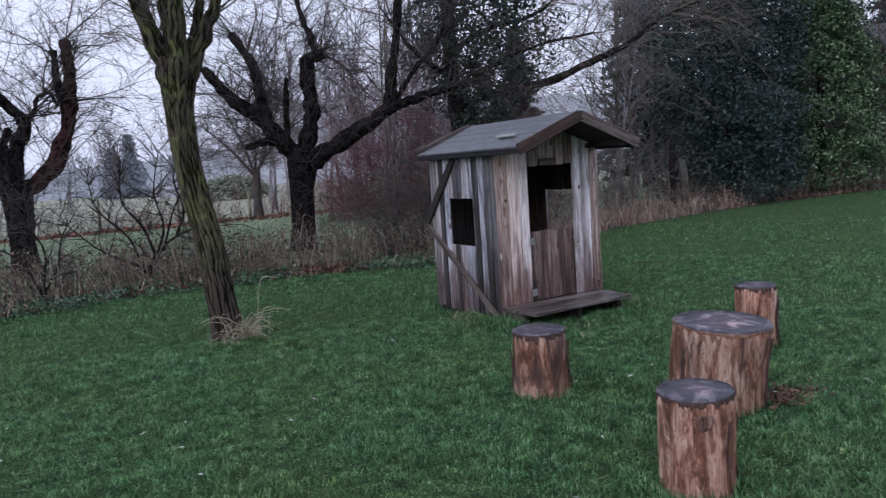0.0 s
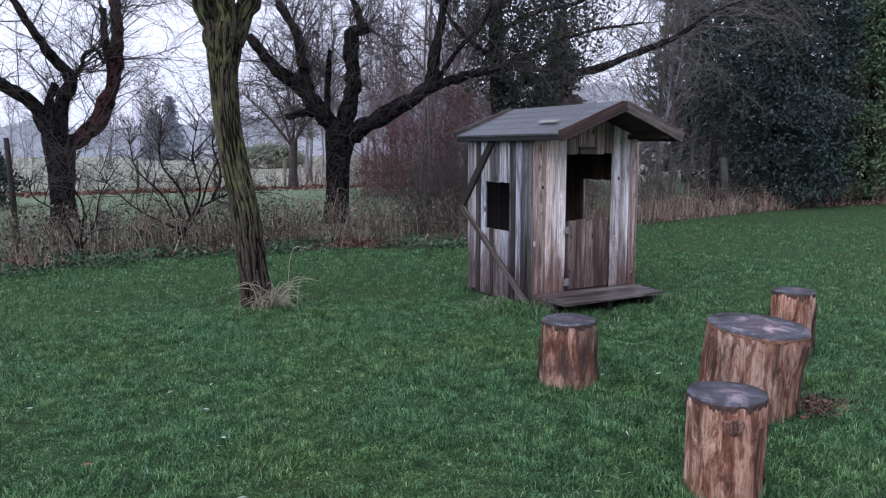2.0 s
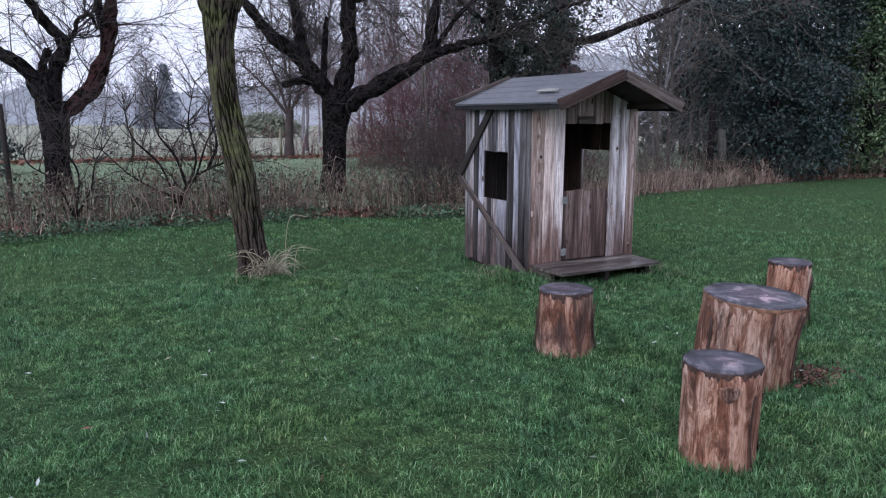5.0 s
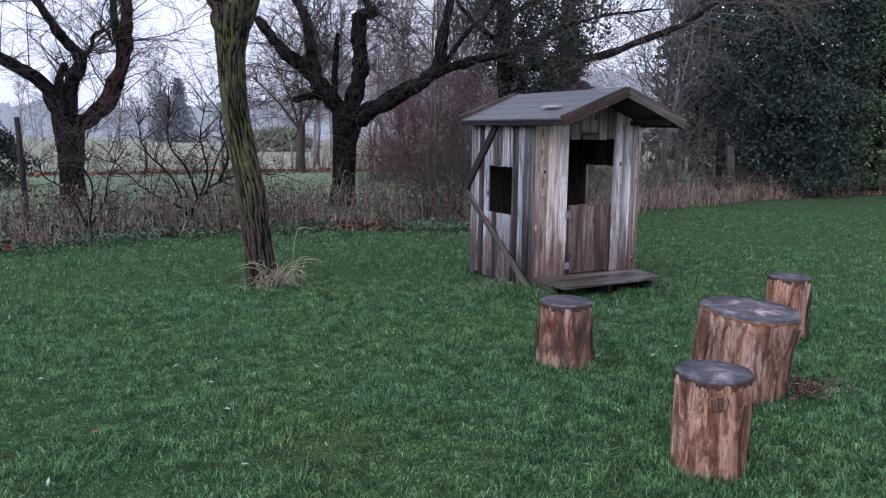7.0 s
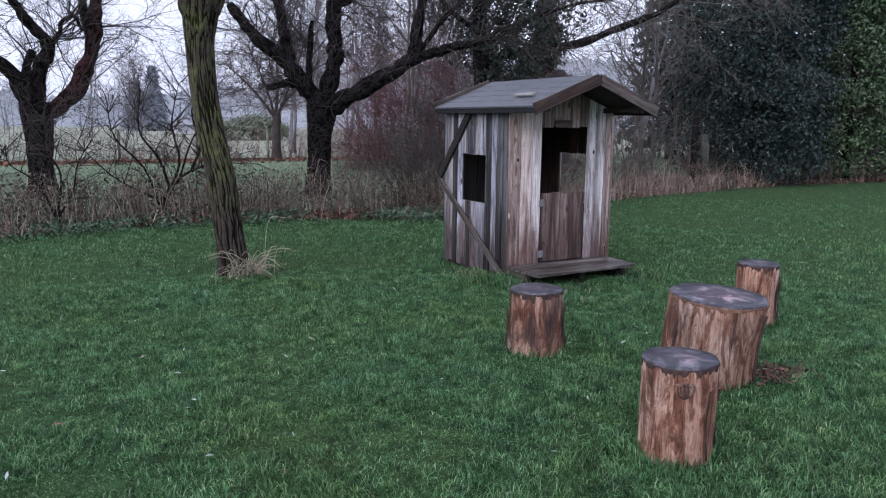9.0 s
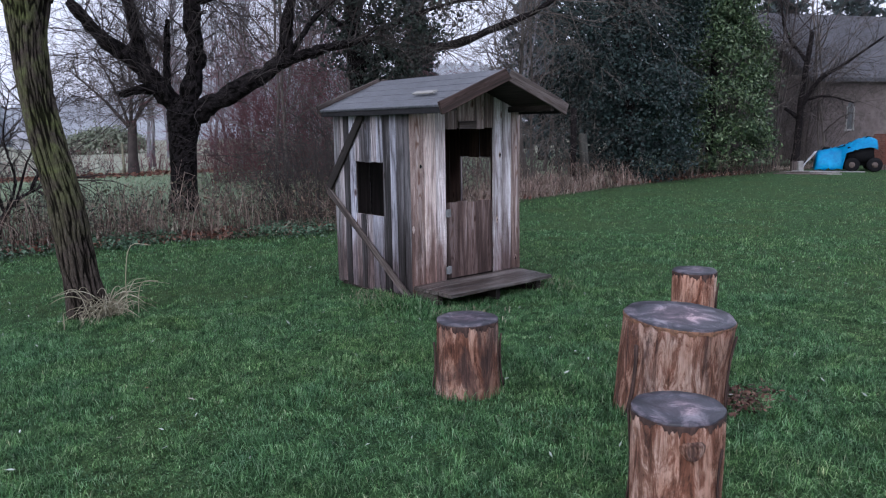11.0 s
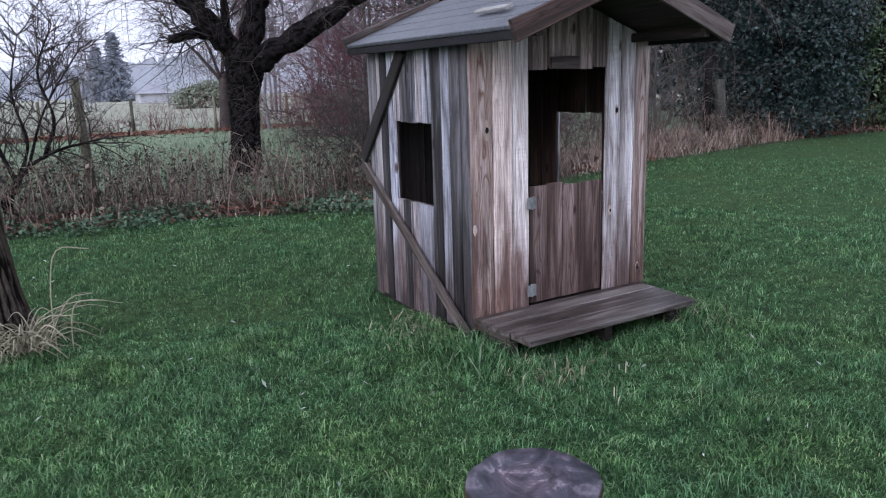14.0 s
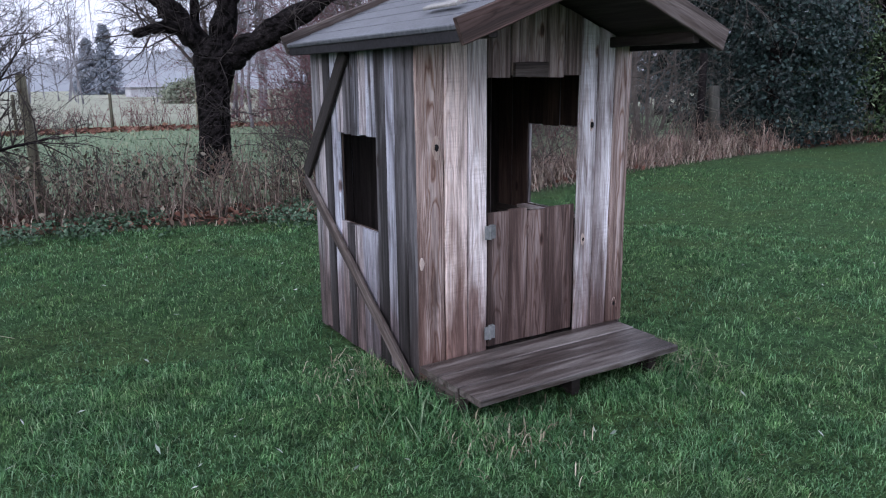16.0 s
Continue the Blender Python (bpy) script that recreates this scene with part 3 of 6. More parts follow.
def twig(buf, p, d, length, r, depth, rng, droop=0.0, curl=0.35, kids=(3, 6)):
    """A thin crooked branch with side twigs."""
    n = 4 if depth else 3
    pts, d = [p.copy()], d.normalized()
    for i in range(n):
        d = (d + Vector((rng.gauss(0, curl), rng.gauss(0, curl), rng.gauss(0, curl) - droop)) * 0.6).normalized()
        pts.append(pts[-1] + d * (length / n))
    buf.tube(pts, [r * (1 - 0.8 * i / n) for i in range(n + 1)], 4 if r > 0.012 else 3, cap=False)
    if depth > 0:
        for _ in range(rng.randint(*kids)):
            i = rng.randint(1, n)
            q = pts[i - 1].lerp(pts[i], rng.random())
            e = (pts[i] - pts[i - 1]).normalized()
            side = (e.orthogonal().normalized() * rng.uniform(0.4, 1.0))
            side.rotate(Matrix.Rotation(rng.uniform(0, 6.28), 3, e))
            twig(buf, q, e * 0.7 + side, length * rng.uniform(0.35, 0.65), max(r * 0.5, 0.0028), depth - 1, rng, droop, curl, kids)


def limb(buf, ctrl, r0, r1, sides, rng, n=5, knobs=0.16, rough=None):
    pts = curve_pts(ctrl, n)
    k = len(pts) - 1
    for i in range(2, k + 1):
        q = 0.12 * (r0 + (r1 - r0) * i / k)
        pts[i] = pts[i] + Vector((rng.gauss(0, q), rng.gauss(0, q), rng.gauss(0, q)))
    rad = [(r0 + (r1 - r0) * i / k) * (1 + rng.uniform(-knobs, knobs)) for i in range(k + 1)]
    if rough:
        buf.bark_tube(pts, rad, max(16, int(rough[0] * 0.45)), rough[1] * 2, *rough[2:], rng.randint(1, 90))
    else:
        buf.tube(pts, rad, sides, True, 0.06, rng)
    return pts, rad


# ---- ground ----
EDGE = [(-30, 6.0), (-6, 8.6), (-0.3, 10.1), (1.3, 10.6), (2.9, 10.7), (4.3, 10.3), (6.0, 9.75), (8.5, 10.1), (11.4, 11.0), (15.5, 11.7), (18.0, 11.75), (21.8, 11.5), (26.0, 11.4), (60, 9.0)]
EX, EY = np.array([p[0] for p in EDGE], float), np.array([p[1] for p in EDGE], float)


def edge_y(x):
    """Where the mown lawn ends, along y, at x."""
    return np.interp(x, EX, EY)


def step(x, a, b):
    t = np.clip((x - a) / (b - a), 0, 1)
    return t * t * (3 - 2 * t)


def ground_mesh():
    def lines(lo, hi, fine, far):
        inner = np.arange(lo, hi + 1e-6, fine)
        out = np.cumsum(fine * 1.35 ** np.arange(1, 25))
        out = out[out < far]
        return np.concatenate([(lo - out)[::-1], inner, hi + out])
    xs, ys = lines(-6, 26, 0.25, 900), lines(-3, 16, 0.25, 900)
    gx, gy = np.meshgrid(xs, ys)
    nz = np.array([noise.noise((x * 0.35, y * 0.35, 0)) + 0.5 * noise.noise((x * 1.3, y * 1.3, 5)) for x, y in zip(gx.ravel(), gy.ravel())]).reshape(gx.shape)
    near = np.exp(-((gx - 4.9) ** 2 + (gy - 5.5) ** 2) / 5)
    gz = 0.012 * nz * (1 - near) * (np.abs(gx) < 60)
    v = np.stack([gx, gy, gz], -1).reshape(-1, 3)
    w, h = len(xs), len(ys)
    i = (np.arange(h - 1)[:, None] * w + np.arange(w - 1)[None]).ravel()[:, None]
    me = np_mesh("ground", v, [i + np.array([[0, 1, w + 1, w]])])
    d = v[:, 1] - edge_y(v[:, 0]) + 0.35 * nz.ravel()
    wood = step(v[:, 0], 8.5, 11.5)
    verge = step(d, -0.25, 0.25) * (1 - step(d, 1.3 + 0.6 * wood, 2.2 + 1.2 * wood))
    meadow = step(d, 1.3 + 0.6 * wood, 2.2 + 1.2 * wood)
    field = step(v[:, 1], 28.5, 30.5)
    for key, val in (("verge", verge), ("meadow", meadow), ("field", field)):
        at = me.attributes.new(key, "FLOAT", "POINT")
        at.data.foreach_set("value", val.astype(np.float32))
    me.polygons.foreach_set("use_smooth", [True] * len(me.polygons))
    return me


def ground_material():
    m, n, l, b = material("lawn_verge_and_meadow", 0.95, 0, 0.1)
    o = coords(n, l)
    f1, f2, f3 = noisy(n, l, o, 110, 6, 0.75), noisy(n, l, o, 1.1, 5, 0.6, 0.3), noisy(n, l, o, 9, 5, 0.65)
    lawn = ramp(n, l, f1, [(0.32, (0.010, 0.025, 0.010)), (0.5, (0.038, 0.081, 0.031)), (0.72, (0.096, 0.167, 0.07))])
    hand, tufts = noisy(n, l, o, 8, 4, 0.65, 0.4), noisy(n, l, o, 34, 4, 0.7, 0.3)
    lawn = mixed(n, l, 1.0, lawn, ramp(n, l, hand, [(0.3, (0.55, 0.57, 0.57)), (0.5, (1, 1, 1)), (0.7, (1.35, 1.33, 1.33))]), "MULTIPLY")
    lawn = mixed(n, l, 1.0, lawn, ramp(n, l, tufts, [(0.32, (0.4, 0.42, 0.42)), (0.5, (1, 1, 1)), (0.68, (1.5, 1.45, 1.45))]), "MULTIPLY")
    lawn = mixed(n, l, ramp(n, l, f2, [(0.42, (0, 0, 0)), (0.7, (0.6, 0.6, 0.6))]), lawn, mixed(n, l, 1.0, lawn, (1.45, 0.95, 0.8), "MULTIPLY"))
    verge = ramp(n, l, f3, [(0.3, (0.016, 0.013, 0.011)), (0.5, (0.042, 0.034, 0.026)), (0.62, (0.06, 0.072, 0.042)), (0.75, (0.12, 0.06, 0.045))])
    meadow = ramp(n, l, f3, [(0.3, (0.09, 0.13, 0.08)), (0.5, (0.165, 0.22, 0.14)), (0.7, (0.25, 0.275, 0.195))])
    field = ramp(n, l, f2, [(0.3, (0.23, 0.24, 0.18)), (0.7, (0.31, 0.31, 0.25))])
    c = lawn
    for key, col in (("verge", verge), ("meadow", meadow), ("field", field)):
        a = n.new("ShaderNodeAttribute")
        a.attribute_name = key
        c = mixed(n, l, a.outputs["Fac"], c, col)
    l.new(c, b.inputs["Base Color"])
    bumped(n, l, b, f1, 0.8, 0.03)
    return m


g_me = ground_mesh()
g_me.materials.append(ground_material())
tagged(new("ground", g_me), "mown green lawn running into rough verge and pale fields", "ground", kind="structure")

# ---- playhouse ----
HX, HY = 4.355, 5.495
HW, HD, HT = 1.28, 1.155, 1.575
RIDGE_X, SLOPE = 0.585, 0.38
house = thing("playhouse", (HX, HY, 0), "weathered grey wooden children's playhouse with gable roof on the lawn", "playhouse")


def roof_under(x):
    """Height of the roof's underside over local x."""
    return 1.86 - SLOPE * abs(x - RIDGE_X)


def wall_run(origin, along, face, edges, top, mat, hole=None, bottom=0.03, thick=0.02, name="wall_board", mats=()):
    """Upright boards side by side; hole: (from, to, low, high) along the wall, left open."""
    o, u = Vector(origin), Vector(along)
    for k, (e0, e1) in enumerate(zip(edges[:-1], edges[1:])):
        mid, w = (e0 + e1) / 2, e1 - e0 - 0.005
        proud = 0.006 * ((k * 5) % 3) / 2
        base = o + u * mid + Vector(face) * proud
        hi = top(mid) if callable(top) else top
        cut = SLOPE * (1 if mid + o.x > RIDGE_X else -1) * (1 if face[1] < 0 else -1) if callable(top) else 0.0
        spans = [(bottom + 0.01 * ((k * 7) % 3), hi)]
        if hole and hole[0] - 0.02 < mid < hole[1] + 0.02:
            spans = [(bottom, hole[2]), (hole[3] + 0.004 * (k % 3), hi)]
        for z0, z1 in spans:
            if z1 - z0 > 0.02:
                plank(name, base + Vector((0, 0, z0)), base + Vector((0, 0, z1)), w, thick, face, mats[k % len(mats)] if mats else mat, house, seed=k, slope_b=cut if z1 == hi else 0.0)


# side wall with its window, then the same on the far side, the back and the front
side_edges = [0.0, 0.085, 0.185, 0.275, 0.385, 0.47, 0.555, 0.655, 0.735, 0.81, 0.90, 0.985, 1.07, 1.155]
wall_run((0, 0, 0), (0, 1, 0), (-1, 0, 0), side_edges, HT, WALL_SIDE, (0.385, 0.81, 0.70, 1.162), mats=[SIDE_DARK, SIDE_DARK, WALL_SIDE, SIDE_DARK, WALL_SIDE, WALL_SIDE, WALL_SIDE, SIDE_DARK, WALL_SIDE, WALL_SIDE, SIDE_DARK, WALL_SIDE, WALL_SIDE])
wall_run((HW, 0, 0), (0, 1, 0), (1, 0, 0), [0, 0.11, 0.24, 0.36, 0.48, 0.6, 0.7, 0.8, 0.92, 1.04, 1.155], HT, WALL_SIDE, (0.36, 0.8, 0.68, 1.165))
wall_run((0.022, HD, 0), (1, 0, 0), (0, 1, 0), [0, 0.12, 0.23, 0.35, 0.47, 0.58, 0.7, 0.82, 0.94, 1.06, 1.216], lambda x: roof_under(x + 0.022) - 0.005, WALL_SIDE)
wall_run((0, -0.004, 0), (1, 0, 0), (0, -1, 0), [0.0, 0.145, 0.268, 0.38], lambda x: roof_under(x) - 0.005, WALL_FRONT, bottom=0.06, mats=[FRONT_BROWN, WALL_FRONT, WALL_FRONT])
wall_run((0, -0.004, 0), (1, 0, 0), (0, -1, 0), [0.94, 1.052, 1.162, 1.282], lambda x: roof_under(x) - 0.005, WALL_FRONT, bottom=0.12, mats=[WALL_FRONT, WALL_FRONT, FRONT_BROWN])
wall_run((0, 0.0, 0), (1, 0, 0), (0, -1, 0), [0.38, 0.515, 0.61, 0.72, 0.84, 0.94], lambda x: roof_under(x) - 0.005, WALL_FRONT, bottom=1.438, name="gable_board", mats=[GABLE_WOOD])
# boarded lining, added so the room's shade sits in its dark colour
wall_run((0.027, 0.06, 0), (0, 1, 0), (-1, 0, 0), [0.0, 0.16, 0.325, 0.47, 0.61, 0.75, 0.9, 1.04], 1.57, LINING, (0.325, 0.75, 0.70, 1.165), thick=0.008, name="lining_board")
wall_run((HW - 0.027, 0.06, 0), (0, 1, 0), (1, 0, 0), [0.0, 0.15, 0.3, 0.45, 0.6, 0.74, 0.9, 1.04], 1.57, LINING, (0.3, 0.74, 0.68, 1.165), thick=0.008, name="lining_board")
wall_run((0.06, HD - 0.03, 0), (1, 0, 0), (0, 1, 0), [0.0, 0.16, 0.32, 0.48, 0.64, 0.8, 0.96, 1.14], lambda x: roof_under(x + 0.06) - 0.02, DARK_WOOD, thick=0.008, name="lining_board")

plank("lintel_block", (0.52, -0.026, 1.475), (0.715, -0.026, 1.473), 0.066, 0.02, (0, -1, 0), BARGE_WOOD, house)

# half door under the opening
door = part("half_door", Buf(), DOOR_WOOD, house, "dark red-brown lower half door of upright boards")
for k, (x0, x1, zt) in enumerate(((0.388, 0.512, 0.815), (0.514, 0.625, 0.822), (0.627, 0.752, 0.805), (0.754, 0.925, 0.81))):
    plank("door_board", ((x0 + x1) / 2, -0.004 + 0.003 * (k % 2), 0.155), ((x0 + x1) / 2, -0.004 + 0.003 * (k % 2), zt), x1 - x0, 0.02, (0, -1, 0), DOOR_WOOD, door, seed=k)
plank("door_rail", (0.39, 0.045, 0.70), (0.90, 0.045, 0.70), 0.08, 0.024, (0, 1, 0), DARK_WOOD, door)
for hz in (0.73, 0.235):
    h = Buf()
    h.box((0.349, -0.034, hz - 0.032), (0.375, -0.03, hz + 0.032))
    h.box((0.386, -0.030, hz - 0.032), (0.412, -0.011, hz + 0.032))
    h.tube([Vector((0.381, -0.032, hz - 0.034)), Vector((0.381, -0.032, hz + 0.034))], [0.006, 0.006], 8)
    part("hinge", h, GALV, house, "dull grey steel hinge", smooth=False)

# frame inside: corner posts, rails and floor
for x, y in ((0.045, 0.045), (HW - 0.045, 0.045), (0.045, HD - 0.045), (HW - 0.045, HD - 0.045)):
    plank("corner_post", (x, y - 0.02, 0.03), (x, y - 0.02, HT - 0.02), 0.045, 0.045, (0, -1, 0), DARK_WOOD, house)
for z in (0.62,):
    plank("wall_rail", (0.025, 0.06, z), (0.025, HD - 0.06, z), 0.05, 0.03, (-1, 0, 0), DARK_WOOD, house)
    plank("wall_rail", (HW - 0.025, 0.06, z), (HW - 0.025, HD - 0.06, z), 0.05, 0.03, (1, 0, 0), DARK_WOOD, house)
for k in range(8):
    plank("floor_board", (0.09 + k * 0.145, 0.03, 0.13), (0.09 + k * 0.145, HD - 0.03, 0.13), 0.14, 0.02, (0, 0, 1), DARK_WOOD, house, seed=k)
plank("window_sill", (HW - 0.05, 0.34, 0.675), (HW - 0.05, 0.82, 0.675), 0.09, 0.018, (0, 0, 1), WALL_FRONT, house)

for a, c in (((0.035, 0.03, 0.05), (0.035, HD - 0.03, 0.05)), ((HW - 0.035, 0.03, 0.05), (HW - 0.035, HD - 0.03, 0.05))):
    plank("sill_beam", a, c, 0.11, 0.05, (-1, 0, 0), DARK_WOOD, house)

plank("window_trim", (HW + 0.034, 0.35, 0.84), (HW + 0.034, 0.35, 1.16), 0.05, 0.03, (0, -1, 0), DARK_WOOD, house)

# braces on the side wall
plank("brace", (-0.03, 0.655, 1.575), (-0.03, 1.225, 0.915), 0.085, 0.022, (-1, 0, 0), DARK_WOOD, house, "dark slanting plank nailed on the side wall")
plank("brace", (-0.032, 1.235, 0.885), (-0.05, -0.03, 0.03), 0.062, 0.026, (-1, 0, 0), BARGE_WOOD, house, "worn pale slanting brace")

# roof: boards along the ridge, barge boards, fascia
FY, BY = -0.555, 1.185
cs, sn = math.cos(math.atan(SLOPE)), math.sin(math.atan(SLOPE))
for sgn in (-1, 1):
    run = 0.70 / cs
    n = 5
    for k in range(n):
        s0 = run * (k + 0.5) / n
        lift = 0.004 * (n - k)
        a = Vector((RIDGE_X + sgn * s0 * cs, FY, 1.888 - s0 * sn + lift))
        plank("roof_board", a, a + Vector((0, BY - FY, 0)), run / n + 0.012, 0.022, (sgn * sn, 0, cs), ROOF, house, wob=0.0015, seed=k)
    # Dark sheet added below the roof boards to stand in for shade.
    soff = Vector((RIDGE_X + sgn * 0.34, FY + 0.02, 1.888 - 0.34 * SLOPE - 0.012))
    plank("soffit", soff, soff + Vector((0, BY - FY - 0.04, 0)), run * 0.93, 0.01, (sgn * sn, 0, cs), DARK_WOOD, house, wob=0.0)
    tip, peak = Vector((RIDGE_X + sgn * 0.712, 0, 1.588)), Vector((RIDGE_X + sgn * 0.0005, 0, 1.588 + 0.7115 * SLOPE))
    for y, lift, face in ((FY - 0.002, 0.008, (0, -1, 0)), (BY + 0.024, 0.03, (0, 1, 0))):
        off = Vector((0, y, lift))
        sl = SLOPE * (-1 if (sgn > 0) == (face[1] > 0) else 1) * 0.9
        plank("barge_board", tip + off, peak + off, 0.1, 0.024, face, BARGE_WET if sgn < 0 and y < 0 else BARGE_WOOD, house, slope_b=sl, seed=int(9 * y))
    plank("fascia", (RIDGE_X + sgn * 0.692, FY + 0.025, 1.585), (RIDGE_X + sgn * 0.692, BY - 0.01, 1.585), 0.045, 0.018, (sgn, 0, 0), FELT_EDGE, house)
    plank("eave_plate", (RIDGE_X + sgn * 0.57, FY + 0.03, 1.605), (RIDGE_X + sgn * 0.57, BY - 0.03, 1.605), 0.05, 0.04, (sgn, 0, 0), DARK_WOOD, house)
plank("roof_slat", (0.10, -0.215, 1.742), (0.10, 0.05, 1.742), 0.055, 0.014, (-sn, 0, cs), PALE_SLAT, house, "short pale slat on the roof", wob=0.001)

# porch deck
deck = thing("porch_deck", (HX, HY, 0), "low wet grey-brown plank step before the playhouse door", "porch")
for k, (y0, y1) in enumerate(((-0.185, -0.035), (-0.345, -0.19), (-0.505, -0.35))):
    plank("deck_plank", (-0.015 + 0.006 * k, (y0 + y1) / 2, 0.152), (1.195 - 0.012 * k, (y0 + y1) / 2, 0.156), y1 - y0, 0.03, (0, 0, 1), DECK_WOOD, deck, seed=k)
for x in (0.05, 0.6, 1.1):
    plank("bearer", (x, -0.03, 0.117), (x, -0.41 if x > 0.3 else -0.3, 0.117), 0.05, 0.115, (0, 0, 1), DARK_WOOD if x > 0.3 else BARGE_WOOD, deck)


# knots in the front boards
def knot(place, r, hole, tall=1.7):
    """An eye-shaped knot, slightly proud, drawn out along the board; hole: how much of it is a dark hole."""
    k = Buf()
    for i, (w, y) in enumerate(((1.0, 0.0), (0.95, -0.002), (0.8, -0.0035), (0.6, -0.003), (0.3, -0.0025))):
        for n_ in range(20):
            a = 2 * math.pi * n_ / 20
            tip = 1 + 0.22 * abs(math.sin(a)) ** 6 + 0.05 * math.sin(3 * a + r * 900)
            k.v.append(Vector((r * w * tip * math.cos(a) * 0.85, y, r * w * tip * math.sin(a) * tall)))
    for i in range(4):
        for n_ in range(20):
            k.f.append((i * 20 + n_, i * 20 + (n_ + 1) % 20, (i + 1) * 20 + (n_ + 1) % 20, (i + 1) * 20 + n_))
    k.f.append(tuple(range(80, 100)))
    ob = part("knot", k, KNOT_PALE, house, "pale ringed knot in the board", Matrix.Translation(place))
    if hole:
        q = Buf()
        ring = [Vector((r * hole * (0.8 + 0.2 * math.sin(2.7 * n_)) * math.cos(n_ * math.pi / 7), 0, r * hole * (1.2 + 0.25 * math.sin(3.9 * n_)) * math.sin(n_ * math.pi / 7))) for n_ in range(14)]
        q.v = [p + Vector((0, -0.0026, 0)) for p in ring] + [p * 0.94 + Vector((0, -0.0046, 0)) for p in ring]
        q.f = [(n_, (n_ + 1) % 14, 14 + (n_ + 1) % 14, 14 + n_) for n_ in range(14)] + [tuple(range(14, 28))]
        part("knot_hole", q, RUBBER, ob, "dark hole in the knot")


KNOT_PALE = weathered_wood("pale_knot_wood", (0.62, 0.53, 0.49), (0.44, 0.35, 0.31), (0.2, 0.13, 0.11), 0.2, tone=(0.95, 1.05), rings=0.3)
knot(Vector((0.102, -0.008, 1.138)), 0.027, 0.5)
knot(Vector((1.02, -0.004, 1.203)), 0.016, 0.85)
knot(Vector((1.222, -0.004, 0.235)), 0.024, 0.42, 1.5)
knot(Vector((0.022, -0.004, 0.62)), 0.015, 0, 1.7)
knot(Vector((0.985, -0.004, 0.62)), 0.016, 0.5)


# ---- stumps ----
def stump(name, place, r0, r1, h, seed, label, tilt=(0, 0), squash=1.0, turn=0.0, group="log stools", wood=STUMP, lean=(0.0, 0.0)):
    rng = random.Random(seed)
    t = thing(name, place, label, "log stool" if group else "log table", group, turn)
    body, rows, sides = Buf(), 9, 44
    ph = [rng.uniform(0, 6.28) for _ in range(6)]

    def rad(a, s):
        r = r0 + (r1 - r0) * s ** 0.7
        r *= 1 + 0.025 * math.sin(2 * a + ph[0]) + 0.02 * math.sin(3 * a + ph[1] + s) + 0.012 * math.sin(7 * a + ph[2] + 1.5 * s) + 0.008 * math.sin(13 * a + ph[3]) + 0.05 * max(0, 0.25 - s)
        return r * (1 + 0.018 * noise.noise((math.cos(a) * 3 + seed, math.sin(a) * 3, s * 2.2)))

    def top(x, y):
        return h + tilt[0] * x + tilt[1] * y

    for i in range(rows):
        s = i / (rows - 1)
        for k in range(sides):
            a = 2 * math.pi * k / sides
            x, y = rad(a, s) * math.cos(a), rad(a, s) * math.sin(a) * squash
            body.v.append(Vector((x + lean[0] * s, y + lean[1] * s, -0.03 + s * (top(x, y) + 0.024))))
    for i in range(rows - 1):
        for k in range(sides):
            p, q = i * sides + k, i * sides + (k + 1) % sides
            body.f.append((p, q, q + sides, p + sides))
    body.f.append(tuple(range((rows - 1) * sides, rows * sides)))
    part("log", body, wood, t)
    face = Buf()
    for i, s in enumerate((1.0, 1.006, 0.985, 0.7, 0.4, 0.12)):
        for k in range(sides):
            a = 2 * math.pi * k / sides
            x, y = rad(a, 1) * s * math.cos(a), rad(a, 1) * s * math.sin(a) * squash
            z = top(x, y) + (-0.012, -0.002, 0.003, 0.004, 0.003, 0.004)[i] + (0.003 * noise.noise((x * 14, y * 14, seed)) if i > 2 else 0)
            face.v.append(Vector((x + lean[0], y + lean[1], z)))
    for i in range(5):
        for k in range(sides):
            p, q = i * sides + k, i * sides + (k + 1) % sides
            face.f.append((p, q, q + sides, p + sides))
    face.f.append(tuple(range(5 * sides, 6 * sides)))
    part("cut_face", face, CUT, t, "wet blue-grey sawn top")
    def collar(name, mat, label, deep, ragged, out):
        """A ragged band under the cut, its lower edge running down in tongues."""
        band = Buf()
        m = 132
        for row, (s_, up) in enumerate(((1.0, -deep), (1.006, -deep * 0.6), (1.006, -deep * 0.3), (1.0, -0.006))):
            for k in range(m):
                a = 2 * math.pi * k / m
                w = noise.noise((math.cos(a) * 5, math.sin(a) * 5, seed)) + 0.6 * noise.noise((math.cos(a) * 17, math.sin(a) * 17, seed + 4))
                low = ragged * max(-0.6, w) * (1, 0.55, 0.2, 0)[row]
                x, y = (rad(a, 1) * s_ + out) * math.cos(a), (rad(a, 1) * s_ + out) * math.sin(a) * squash
                band.v.append(Vector((x + lean[0], y + lean[1], top(x, y) + up - max(low, -deep * 0.8 * (1, 0.55, 0.2, 0)[row]))))
        for i in range(3):
            for k in range(m):
                p, q = i * m + k, i * m + (k + 1) % m
                band.f.append((p, q, q + m, p + m))
        part(name, band, mat, t, label)

    if group:
        collar("bark_collar", LOOSE_BARK, "ragged dark bark left under the cut", 0.026, 0.045, 0.0015)
    else:
        collar("rim", STUMP_RIM, "ragged orange-brown rim under the cut", 0.022, 0.022, 0.002)
